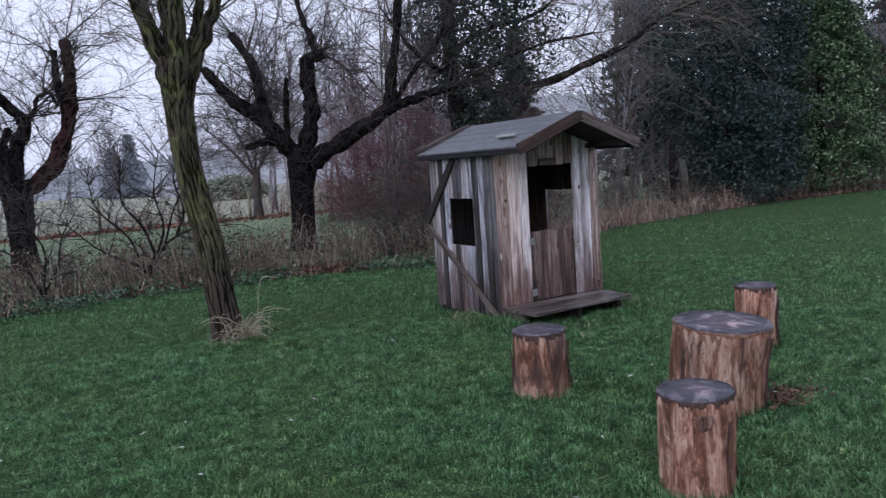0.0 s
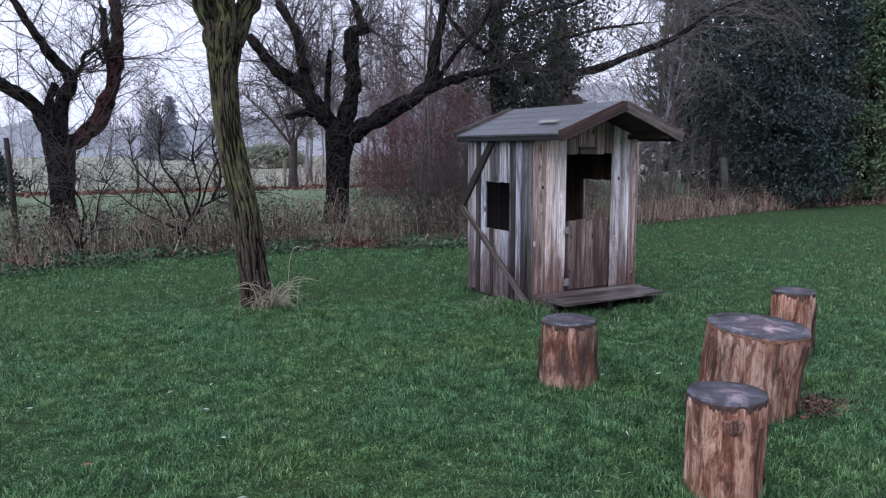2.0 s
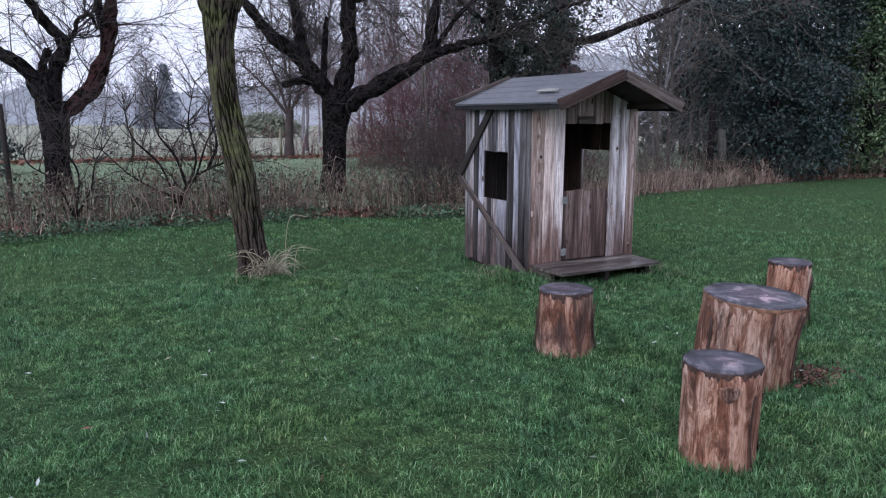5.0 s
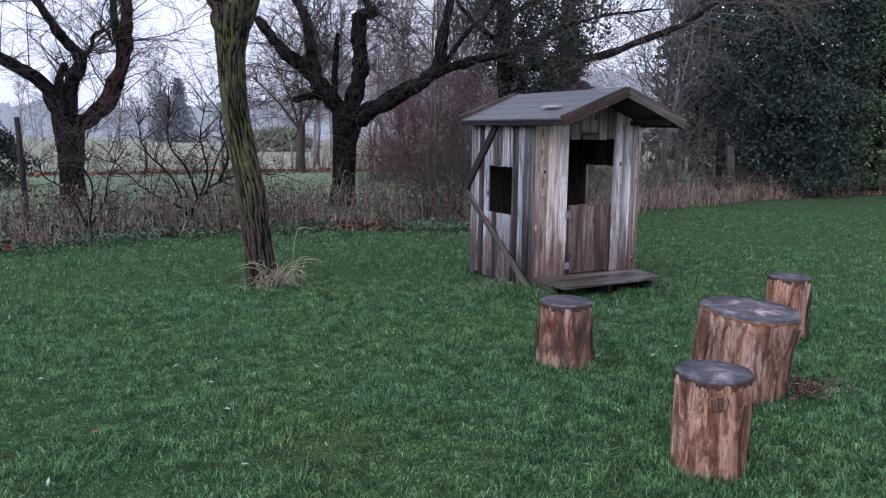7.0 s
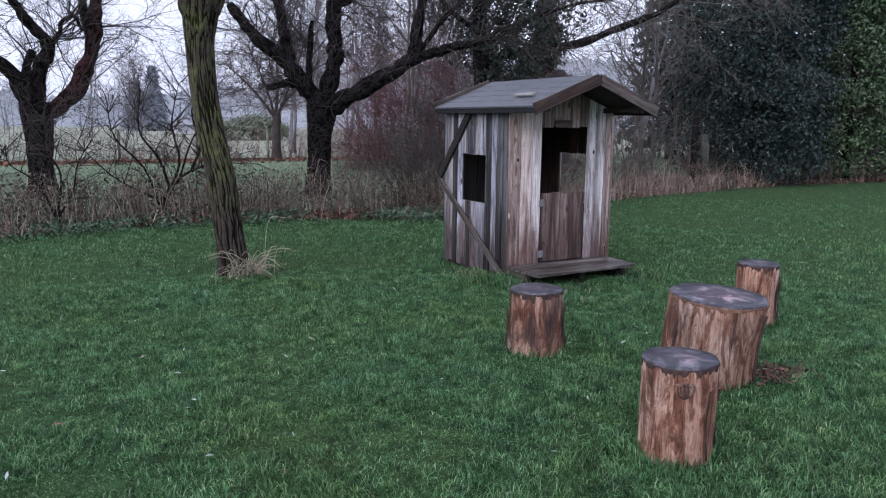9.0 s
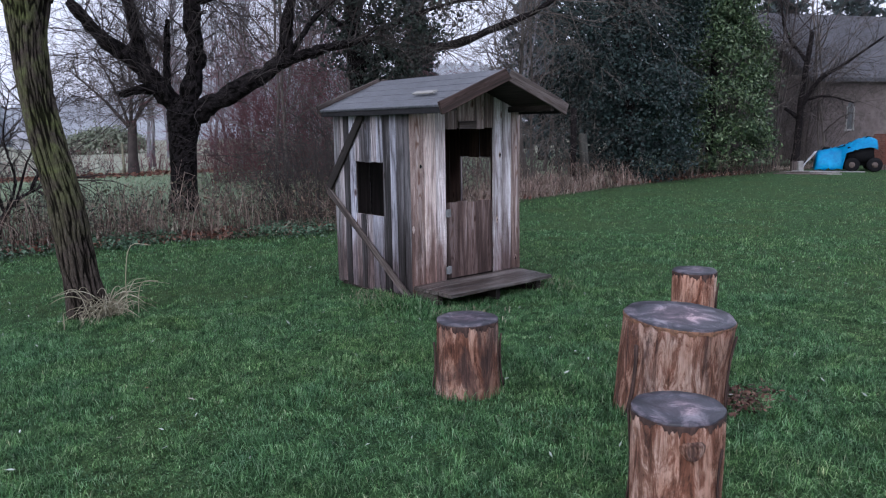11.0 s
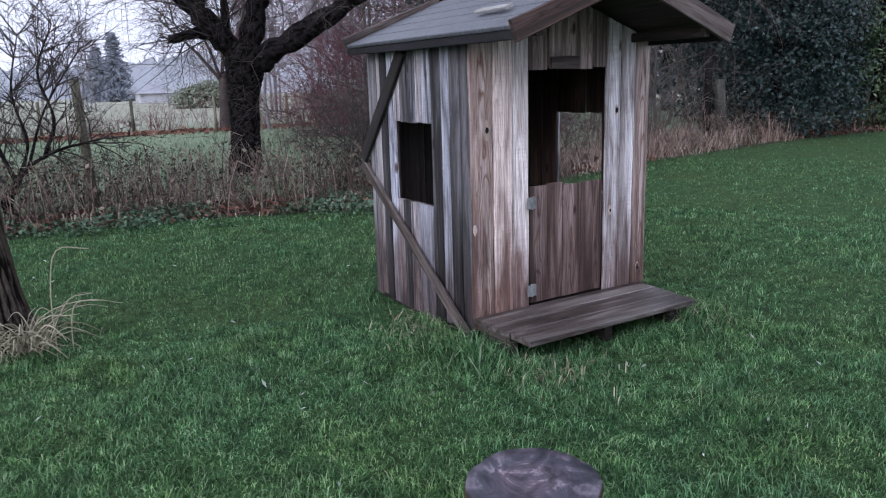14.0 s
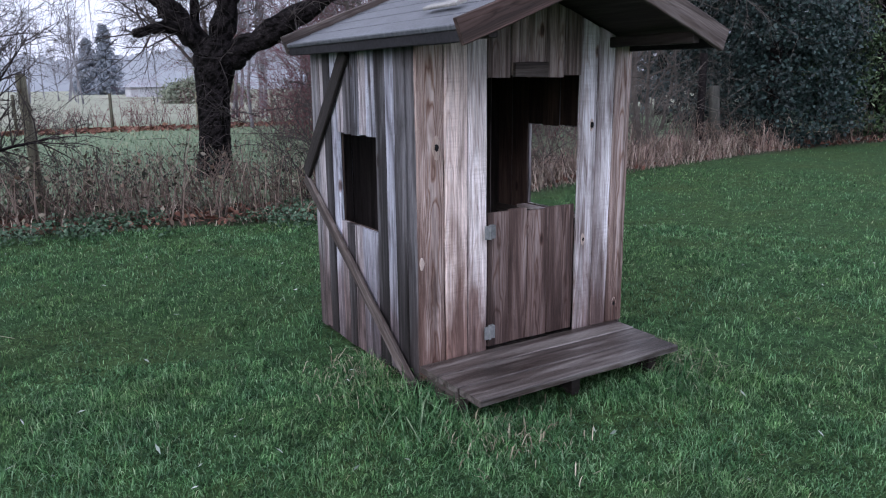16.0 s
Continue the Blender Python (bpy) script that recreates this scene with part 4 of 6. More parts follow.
    for k in range(5 if group else 2):
        a, wdt = rng.uniform(0, 6.28), rng.uniform(0.02, 0.05)
        z0, z1 = rng.uniform(0.0, 0.1) * h, rng.uniform(0.6, 0.97) * h
        st = Buf()
        for j in range(7):
            s = (z0 + (z1 - z0) * j / 6) / h
            off = 0.006 + (0.012 * (abs(j - 3) / 3) ** 2)
            for e, dr in ((-1, 0), (0, 0.006), (1, 0)):
                aa = a + e * wdt * (1 - 0.25 * rng.random())
                r = rad(aa, s) + off + dr
                st.v.append(Vector((r * math.cos(aa) + lean[0] * s, r * math.sin(aa) * squash + lean[1] * s, s * h)))
        for j in range(6):
            for e in range(2):
                p = j * 3 + e
                st.f.append((p, p + 1, p + 4, p + 3))
        ob = part("bark_strip", st, LOOSE_BARK, t, "loose dark strip of bark")
        so = ob.modifiers.new("thick", "SOLIDIFY")
        so.thickness = 0.006
    return t


stump("log_stool", (3.285, 3.62, 0), 0.185, 0.168, 0.412, 3, "upright peeled log stool with dark bark remains on grass", wood=STUMP_DARK)
knotty = stump("log_stool", (2.897, 2.056, 0), 0.163, 0.166, 0.448, 11, "upright pale orange peeled log stool with a knot", turn=40)
b = Buf()
for rr_, off in ((0.045, -0.004), (0.038, 0.01), (0.029, 0.013), (0.022, 0.004), (0.01, 0.006)):
    for k in range(16):
        a = 2 * math.pi * k / 16
        w = 1 + 0.12 * math.sin(3 * a)
        b.v.append(Vector((off, rr_ * w * math.cos(a), rr_ * w * 0.85 * math.sin(a))))
for i in range(4):
    for k in range(16):
        b.f.append((i * 16 + k, i * 16 + (k + 1) % 16, (i + 1) * 16 + (k + 1) % 16, (i + 1) * 16 + k))
b.f.append(tuple(range(64, 80)))
part("knot", b, STUMP_BROWN, knotty, "raised knot with curled brown grain", pose(0, 0, 0, 0, 0, 230 - 40) @ pose(0.165, 0, 0.355))
stump("log_stool", (5.215, 3.405, 0), 0.157, 0.15, 0.455, 17, "small upright log stool behind the log table", turn=80)
stump("log_stool", (4.76, 1.60, 0), 0.18, 0.175, 0.44, 23, "upright brown log stool standing apart on grass", turn=150)
stump("log_table", (3.88, 2.735, 0), 0.262, 0.268, 0.49, 29, "thick orange-brown log table with sloping grey sawn top", (0.01, 0.07), 1.0, 20, "", wood=STUMP_BROWN, lean=(0.032, -0.045))


# ---- trees ----
def tree(name, place, turn, label, trunk, limbs, bark_mat, twig_mat, seed, twigs, category="tree", limb_mats=None, sides=12, up=0.4, droop=0.02, reach=(0.8, 1.7), kids=(3, 6), roots=1.25, fine_r=(0.005, 0.011), size=1.0, rough=None):
    """trunk: (points, radii); limbs: (points, r0, r1); twigs: how many thin branches grow from the limbs."""
    rng = random.Random(seed)
    t = thing(name, place, label, category, "", turn)
    t.scale = (size, size, size)
    body = Buf()
    pts = curve_pts([Vector(p) for p in trunk[0]], 5)
    k = len(pts) - 1
    rad = [float(np.interp(i / k, np.linspace(0, 1, len(trunk[1])), trunk[1])) for i in range(k + 1)]
    rad = [r * (1 + (roots - 1) * max(0, 1 - i / 3)) * (1 + rng.uniform(-0.015, 0.015)) for i, r in enumerate(rad)]
    pts[0] = pts[0] - Vector((0, 0, 0.06))
    if rough:
        body.bark_tube(pts, rad, *rough, seed)
    else:
        body.tube(pts, rad, sides + 4, True, 0.05, rng)
    part("trunk", body, bark_mat, t)
    spots = []
    for i, (ctrl, r0, r1) in enumerate(limbs):
        b = Buf()
        lp, lr = limb(b, [Vector(p) for p in ctrl], r0, r1, sides, rng, rough=rough)
        part("limb", b, (limb_mats or {}).get(i, bark_mat), t)
        spots += [(p, r, (lp[min(j + 1, len(lp) - 1)] - lp[max(j - 1, 0)]).normalized(), j / len(lp)) for j, (p, r) in enumerate(zip(lp, lr)) if j > 1]
    fine = Buf()
    for _ in range(twigs):
        p, r, d, s = rng.choices(spots, [0.3 + q[3] for q in spots])[0]
        side = d.orthogonal().normalized()
        side.rotate(Matrix.Rotation(rng.uniform(0, 6.28), 3, d))
        twig(fine, p, side + d * 0.5 + Vector((0, 0, up)), rng.uniform(*reach), rng.uniform(*fine_r), 2, rng, droop, 0.3, kids)
    tagged(part("twig_crown", fine, twig_mat, t, "thin bare twigs"), kind="stuff")
    return t


tree("pollard_willow", (2.2, 6.95, 0), -15.1, "leaning willow with furrowed mossy green-brown bark", ([(0, 0, 0), (-0.06, 0, 0.5), (-0.1, 0, 0.92), (-0.215, 0.02, 1.59), (-0.25, 0.03, 2.15), (-0.22, 0.03, 2.62)], [0.135, 0.138, 0.135, 0.122, 0.128, 0.185]),
     [([(-0.30, 0, 2.4), (-0.42, 0.02, 2.85), (-0.58, 0.05, 3.3), (-0.85, 0.1, 4.6)], 0.10, 0.03), ([(-0.24, 0.06, 2.5), (-0.28, 0.1, 3.0), (-0.3, 0.2, 3.6), (-0.4, 0.3, 5.0)], 0.085, 0.03),
      ([(-0.2, -0.05, 2.5), (-0.18, -0.1, 3.0), (-0.16, -0.15, 3.6), (-0.1, -0.2, 5.0)], 0.09, 0.03), ([(-0.14, 0.02, 2.45), (0.05, 0.04, 2.9), (0.2, 0.05, 3.25), (0.5, 0.1, 4.6)], 0.085, 0.028),
      ([(-0.16, 0.1, 2.5), (-0.02, 0.2, 2.95), (0.05, 0.3, 3.4), (0.15, 0.5, 4.8)], 0.07, 0.025), ([(-0.3, 0.08, 2.45), (-0.42, 0.2, 2.9), (-0.5, 0.3, 3.4), (-0.7, 0.5, 4.8)], 0.065, 0.022)],
     BARK_WILLOW, TWIG, 5, 90, rough=(130, 0.018, 33, 0.1, 0.016), up=0.5, droop=0.1, reach=(0.9, 1.9), sides=10)

tree("pollard_cherry", (5.85, 14.2, 0.148), -21.4, "old dark pollarded cherry tree with stubby limbs", ([(-0.06, 0, -0.17), (-0.02, 0, 0.6), (0.0, 0, 1.2), (0.06, 0, 1.75), (0.1, 0, 2.1)], [0.27, 0.255, 0.27, 0.36, 0.28]),
     [([(0.0, 0, 1.75), (-0.35, -0.1, 2.3), (-0.75, -0.2, 2.75), (-1.38, -0.3, 3.31), (-1.8, -0.5, 3.85)], 0.24, 0.09), ([(-0.58, -0.15, 2.45), (-0.7, -0.1, 3.1), (-0.76, 0, 3.6), (-0.88, 0.05, 4.05), (-1.25, 0.1, 4.65)], 0.15, 0.09),
      ([(-0.22, 0.1, 2.1), (-0.2, 0.1, 2.8), (-0.14, 0.1, 3.65)], 0.08, 0.06), ([(0.12, 0.1, 1.9), (0.32, 0.1, 2.6), (0.36, 0.1, 3.2), (0.36, 0.1, 4.0), (0.72, 0.05, 4.15)], 0.21, 0.13),
      ([(0.58, 0.08, 4.1), (0.45, 0.1, 4.6), (0.3, 0.15, 5.0), (0.1, 0.2, 6.2)], 0.10, 0.05), ([(0.2, 0, 1.75), (0.6, -0.1, 2.0), (1.37, -0.3, 2.42), (2.04, -0.4, 2.9), (2.12, -0.45, 3.5), (2.28, -0.5, 4.25), (2.45, -0.6, 5.8)], 0.22, 0.08),
      ([(1.95, -0.4, 2.78), (2.4, -0.5, 2.93), (2.96, -0.6, 3.12), (3.5, -0.7, 3.22), (3.9, -0.8, 3.5)], 0.14, 0.05), ([(-0.3, -0.15, 2.2), (-0.6, -0.3, 2.28), (-1.1, -0.4, 2.16)], 0.13, 0.07),
      ([(2.2, -0.45, 3.0), (2.7, -0.5, 3.7), (3.2, -0.5, 4.2), (3.5, -0.5, 5.0)], 0.07, 0.03)],
     BARK_CHERRY, TWIG_DARK, 7, 270, rough=(56, 0.035, 11, 1.1, 0.022), size=0.9, fine_r=(0.007, 0.018), droop=0.05, reach=(0.8, 2.4))

tree("pollard_cherry", (0.92, 15.75, 0), -3.6, "old dark pollarded cherry tree with red-brown limb", ([(0, 0, 0), (0.0, 0, 0.7), (0.0, 0, 1.3), (0.0, 0, 1.75)], [0.235, 0.225, 0.26, 0.3]),
     [([(0.12, 0, 1.55), (0.55, 0, 1.85), (0.86, 0, 2.35), (1.02, 0, 2.98), (1.1, 0, 3.75), (1.08, 0, 4.3)], 0.19, 0.10), ([(0.0, 0.1, 1.7), (0.1, 0.1, 2.4), (0.28, 0.1, 2.8), (-0.05, 0.1, 3.2), (-0.4, 0.1, 3.8), (-0.9, 0.2, 4.8)], 0.15, 0.06),
      ([(-0.1, -0.05, 1.75), (-0.4, -0.1, 2.3), (-0.85, -0.2, 2.63), (-1.3, -0.3, 2.92), (-1.9, -0.4, 3.6)], 0.16, 0.07), ([(0.28, 0.1, 2.75), (0.46, 0.1, 3.0), (0.5, 0.1, 3.22), (0.72, 0.1, 3.34), (0.85, 0.1, 3.1)], 0.06, 0.03),
      ([(1.0, 0, 2.9), (0.9, 0, 3.4), (0.88, 0.05, 4.1)], 0.09, 0.06), ([(-0.1, 0.1, 1.8), (-0.12, 0.1, 2.35), (0.0, 0.1, 2.7)], 0.1, 0.07)],
     BARK_CHERRY, TWIG_DARK, 8, 130, rough=(56, 0.035, 11, 1.1, 0.022), fine_r=(0.007, 0.018), limb_mats={0: BARK_RED}, reach=(0.9, 2.1))

tree("bare_shrub", (2.35, 11.75, 0), -13, "crooked bare shrub in the rough verge", ([(0, 0, 0), (0.05, 0, 0.3)], [0.05, 0.045]),
     [([(0, 0, 0.1), (0.2, 0, 0.5), (0.5, 0.05, 0.72), (1.05, 0.1, 0.86)], 0.03, 0.012), ([(0, 0, 0.2), (0.28, 0.1, 0.8), (0.2, 0.1, 1.4), (0.32, 0.2, 2.0)], 0.024, 0.006), ([(0, 0, 0.1), (-0.22, 0, 0.75), (-0.6, 0, 1.2), (-0.7, 0.1, 1.8)], 0.02, 0.006), ([(0.15, 0, 0.4), (0.0, -0.1, 0.9), (-0.25, -0.1, 1.3), (-0.2, -0.1, 1.9)], 0.024, 0.007), ([(0.45, 0.05, 0.7), (0.6, 0, 1.1), (0.5, 0, 1.6), (0.7, 0, 2.1)], 0.022, 0.007),
      ([(0.25, 0, 0.5), (0.5, 0.1, 1.2), (0.9, 0.1, 1.8)], 0.018, 0.006), ([(-0.1, 0, 0.3), (-0.6, -0.1, 0.6), (-1.1, -0.1, 1.1)], 0.018, 0.006)],
     BARK_CHERRY, TWIG_DARK, 12, 130, fine_r=(0.006, 0.013), category="shrub", sides=6, reach=(0.4, 0.95), kids=(3, 6))
tree("bare_shrub", (0.9, 11.2, 0), -5, "low crooked bare shrub among dead stems", ([(0, 0, 0), (0, 0, 0.25)], [0.04, 0.035]),
     [([(0, 0, 0.1), (0.22, 0, 0.5), (0.3, 0.1, 0.85), (0.5, 0, 1.2)], 0.015, 0.006), ([(0, 0, 0.1), (-0.2, 0, 0.6), (-0.5, 0, 0.85), (-0.55, 0, 1.1)], 0.015, 0.006), ([(0, 0, 0.1), (0.08, 0.1, 0.7), (-0.1, 0.1, 1.1), (-0.05, 0.1, 1.5)], 0.016, 0.006)],
     BARK_CHERRY, TWIG_DARK, 13, 40, fine_r=(0.006, 0.012), category="shrub", sides=6, reach=(0.4, 0.9), kids=(2, 5))

tree("round_bare_tree", (9.3, 27.8, -0.2), -16, "small round-headed bare tree at the meadow's end", ([(0, 0, 0), (0.0, 0, 0.9), (0.05, 0, 1.7)], [0.17, 0.14, 0.12]),
     [([(0, 0, 1.5), (-0.6, 0, 2.3), (-1.5, -0.2, 3.2)], 0.06, 0.02), ([(0, 0, 1.6), (0.6, 0, 2.4), (1.4, -0.2, 3.0)], 0.06, 0.02), ([(0, 0, 1.6), (0.1, 0.2, 2.7), (0, 0.2, 4.0)], 0.06, 0.02), ([(0, 0, 1.5), (-0.3, -0.4, 2.5), (-0.8, -0.8, 3.7)], 0.05, 0.02), ([(0, 0, 1.5), (0.4, -0.4, 2.4), (0.9, -0.7, 3.8)], 0.05, 0.02)],
     TWIG_DARK, TWIG, 21, 210, size=1.16, sides=7, reach=(0.7, 1.5), droop=0.08, fine_r=(0.008, 0.014))

# tree wrapped in ivy, with one long bare limb
ivy_tree = tree("ivy_clad_tree", (9.6, 14.1, 0), -33, "tall tree wrapped in dark ivy with long bare limbs", ([(0.1, 0, 0), (0.1, 0, 1.5), (0.0, 0, 3.0), (-0.05, 0, 5.0), (0.1, 0, 7.5)], [0.22, 0.19, 0.17, 0.15, 0.1]),
     [([(0.0, -0.1, 2.75), (0.72, -0.3, 2.98), (1.98, -0.6, 3.14), (3.11, -0.8, 3.55), (3.74, -0.9, 3.81), (4.37, -1, 4.25), (5.3, -1.1, 4.58)], 0.11, 0.025), ([(0, 0, 4.0), (0.8, -0.2, 4.4), (1.8, -0.4, 4.6), (2.8, -0.5, 5.3)], 0.07, 0.02), ([(0, 0, 3.4), (-0.8, -0.2, 4.0), (-1.5, -0.3, 5.0)], 0.07, 0.02),
      ([(0, 0, 3.1), (0.9, -0.5, 3.6), (1.9, -0.9, 3.9), (2.9, -1.2, 4.0)], 0.06, 0.02), ([(0, 0, 5.5), (0.8, 0, 6.4), (1.8, 0, 7.0)], 0.06, 0.02)],
     BARK_CHERRY, TWIG_MID, 31, 200, fine_r=(0.008, 0.016), reach=(1.1, 2.6), droop=0.09)
rg = np.random.default_rng(4)
n = 29000
zz = rg.uniform(0.5, 8.0, n)
aa = rg.uniform(0, 2 * math.pi, n)
wid = np.interp(zz, [0.5, 2, 3, 4.5, 6.5, 8], [0.4, 0.75, 1.4, 1.95, 1.7, 0.8]) * (0.75 + 0.35 * np.sin(3 * aa + zz * 2.1) * np.sin(zz * 3.7 + aa))
rr = wid * rg.uniform(0.5, 1.05, n)
lump = np.array([noise.noise((math.cos(a) * 2.2, math.sin(a) * 2.2, z * 1.5)) for a, z in zip(aa, zz)])
rr *= 1 + 0.45 * lump
p, f = leaves(np.stack([0.65 + rr * np.cos(aa), rr * np.sin(aa), zz], 1), 0.068, rg, 0.2, 1.2, np.stack([np.cos(aa), np.sin(aa), 0 * aa], 1))
part("ivy", np_mesh("ivy", p, [f]), LEAF_CLIMB, ivy_tree, "dark glossy climbing ivy")


def evergreen(name, place, label, radius, height, count, size, mat, seed, clumps, long=1.5, low=0.0, squash=1.0, category="tree", taper=0.0):
    """A dense evergreen: many leaf clumps round a stem, with gaps and an uneven outline."""
    rng = np.random.default_rng(seed)
    t = thing(name, place, label, category)
    b = Buf()
    b.tube([Vector((0, 0, -0.05)), Vector((0.05, 0, height * 0.4)), Vector((0, 0.05, height * 0.9))], [radius * 0.07 + 0.03, radius * 0.05 + 0.02, 0.02], 8)
    part("trunk", b, BARK_CHERRY, t)
    z = rng.uniform(low, 1, clumps) ** 0.9
    prof = np.interp(z, [0, 0.06, 0.25, 0.55, 0.8, 1.0], [0.82, 0.95, 1.0, 0.88, 0.62, 0.12])
    prof = prof * (1 - taper * np.clip(z - 0.3, 0, 1) / 0.7)
    a = rng.uniform(0, 2 * math.pi, clumps)
    r = radius * prof * rng.uniform(0.55, 1.0, clumps) ** 0.5 * (1 + 0.1 * np.sin(3 * a + 9 * z))
    c = np.stack([r * np.cos(a), squash * r * np.sin(a), 0.12 + z * height], 1)
    pick = rng.integers(0, clumps, count)
    spread = rng.normal(size=(count, 3)) * np.array([1, 1, 0.75]) * radius * 0.105
    q = c[pick] + spread
    q[:, 2] = np.maximum(q[:, 2], 0.05)
    out = np.stack([np.cos(a), np.sin(a), 0.25 + 0 * a], 1)[pick]
    p, f = leaves(q, size, rng, 0.3, long, out)
    part("crown", np_mesh("crown", p, [f]), mat, t)
    return t


evergreen("holly_tree", (17.7, 13.05, 0), "broad dark blue-green holly tree reaching to the ground", 1.8, 9.0, 60000, 0.06, LEAF_HOLLY, 41, 750, 1.5)
evergreen("laurel_tree", (21.75, 13.0, 0), "tall bright green cherry laurel with glossy leaves", 1.75, 7.6, 42000, 0.056, LEAF_LAUREL, 42, 420, 2.2, taper=0.75)
evergreen("evergreen_shrub", (-1.0, 21.5, 0), "low dark evergreen shrub in the meadow", 1.15, 1.7, 7000, 0.06, LEAF_HOLLY, 43, 90, category="shrub")
evergreen("holly_tree", (20.6, 15.8, 0), "dark holly tree behind the laurel", 2.2, 10.0, 16000, 0.11, LEAF_HOLLY, 44, 300)


def spruce(name, place, label, radius, height, tiers, mat, seed):
    rng = np.random.default_rng(seed)
    t = thing(name, place, label, "conifer")
    b = Buf()
    b.tube([Vector((0, 0, -0.05)), Vector((0, 0, height))], [height * 0.016 + 0.02, 0.02], 7)
    part("trunk", b, BARK_CHERRY, t)
    cs_, out_ = [], []
    for i in range(tiers):
        s = i / tiers
        z, r = height * (0.08 + 0.92 * s), radius * (1 - s) ** 0.85 + 0.08
        for k in range(11):
            a = rng.uniform(0, 2 * math.pi)
            m = 26
            e = rng.uniform(0.1, 1, m) * r * rng.uniform(0.7, 1.1)
            cs_.append(np.stack([e * np.cos(a) + rng.normal(0, 0.06 * radius, m), e * np.sin(a) + rng.normal(0, 0.06 * radius, m), z - 0.32 * e + rng.normal(0, 0.03 * radius, m)], 1))
    c = np.concatenate(cs_)
    p, f = leaves(c, 0.11 * radius ** 0.5, rng, 0.6, 2.2)
    part("crown", np_mesh("crown", p, [f]), mat, t)
    return t


spruce("spruce_tree", (17.0, 21.4, 0), "blue-grey spruce behind the ivy-clad tree", 1.3, 6.3, 26, NEEDLE, 51)
spruce("spruce_tree", (25.6, 23.4, 0), "tall dark spruce rising behind the holly", 2.6, 13.0, 30, NEEDLE, 52)
spruce("spruce_tree", (27.8, 20.5, 0), "tall dark spruce rising behind the laurel", 2.6, 13.0, 30, NEEDLE, 56)
for k, (x, y) in enumerate(((34.5, 20.5), (39.0, 19.5), (42.0, 17.0))):
    spruce("spruce_tree", (x, y, 0), "tall dark spruce rising behind the old house", 2.8, 13.5, 28, NEEDLE, 57 + k)
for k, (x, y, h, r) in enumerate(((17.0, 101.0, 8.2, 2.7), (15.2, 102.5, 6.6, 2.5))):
    spruce("spruce_tree", (x, y, 0), "far conifer with mist put into its grey needle colour", r, h, 20, NEEDLE_FAR, 53 + k)


def bare_tree(seed, height, mat, spread=0.35, stems=1, limbs=16):
    """A slim bare woodland tree, built once and copied."""
    rng = random.Random(seed)
    t = thing("bare_tree", (0, 0, -100), "slim leafless grey-brown woodland tree", "tree", "bare woodland trees")
    b, tw = Buf(), Buf()
    for s in range(stems):
        lean = Vector((rng.uniform(-0.12, 0.12), rng.uniform(-0.12, 0.12), 1)).normalized()
        pts = [Vector((0.15 * s, 0.1 * s, -0.05))]
        for i in range(7):
            pts.append(pts[-1] + (lean + Vector((rng.gauss(0, 0.06), rng.gauss(0, 0.06), 0))) * height / 7)
        b.tube(pts, [0.0062 * height * (1 - 0.85 * i / 7) / stems ** 0.4 + 0.006 for i in range(8)], 6, False)
        for _ in range(limbs):
            i = rng.randint(2, 7)
            q = pts[i - 1].lerp(pts[i], rng.random())
            a = rng.uniform(0, 6.28)
            twig(tw, q, Vector((math.cos(a), math.sin(a), rng.uniform(0.5, 1.4))), height * spread * rng.uniform(0.5, 1.1) * (1.1 - i / 10), 0.003 * height, 2, rng, -0.03, 0.25, (3, 6))
    part("trunk", b, mat, t)
    tagged(part("twig_crown", tw, mat, t), kind="stuff")
    return t


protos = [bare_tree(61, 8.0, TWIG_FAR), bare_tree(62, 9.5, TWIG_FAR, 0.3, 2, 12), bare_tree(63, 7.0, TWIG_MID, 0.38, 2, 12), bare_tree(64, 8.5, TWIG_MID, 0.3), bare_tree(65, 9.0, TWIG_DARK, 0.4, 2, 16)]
rng = random.Random(6)
spots = [(14.6, 13.9, 3), (15.9, 14.9, 2), (11.0, 16.5, 2), (19.2, 17.5, 3), (10.2, 18.5, 2), (24.6, 13.4, 2), (26.2, 13.8, 3), (25.2, 15.6, 2), (27.6, 14.6, 3), (28.6, 12.6, 2), (24.0, 17.0, 3), (25.4, 12.7, 4), (29.6, 13.6, 4), (28.0, 16.0, 4), (26.0, 14.5, 4), (24.6, 14.2, 4)]
for i in range(28):
    az = radians(rng.uniform(17, 62))
    d = rng.uniform(27, 46)
    if radians(37) < az < radians(44.5):
        continue
    spots.append((d * math.sin(az), d * math.cos(az), rng.choice((0, 1))))
for i in range(30):
    az = radians(rng.uniform(-14, 18))
    d = rng.uniform(60, 85)
    spots.append((d * math.sin(az), d * math.cos(az), rng.choice((0, 1))))
for i in range(12):
    az = radians(rng.uniform(17, 31))
    d = rng.uniform(33, 56)
    spots.append((d * math.sin(az), d * math.cos(az), rng.choice((0, 1))))
for i, (x, y, k) in enumerate(spots):
    s = rng.uniform(0.8, 1.25) * (0.8 if y > 55 else 1)
    m = pose(x, y, 0, rng.uniform(-4, 4), rng.uniform(-4, 4), rng.uniform(0, 360))
    if i < 4:
        protos[k].scale = (1, 1, 1)
    c = copy_thing(protos[k], m)
    c.scale = (s, s, s)
for t in protos:
    for o in (*t.children_recursive, t):
        bpy.data.objects.remove(o)


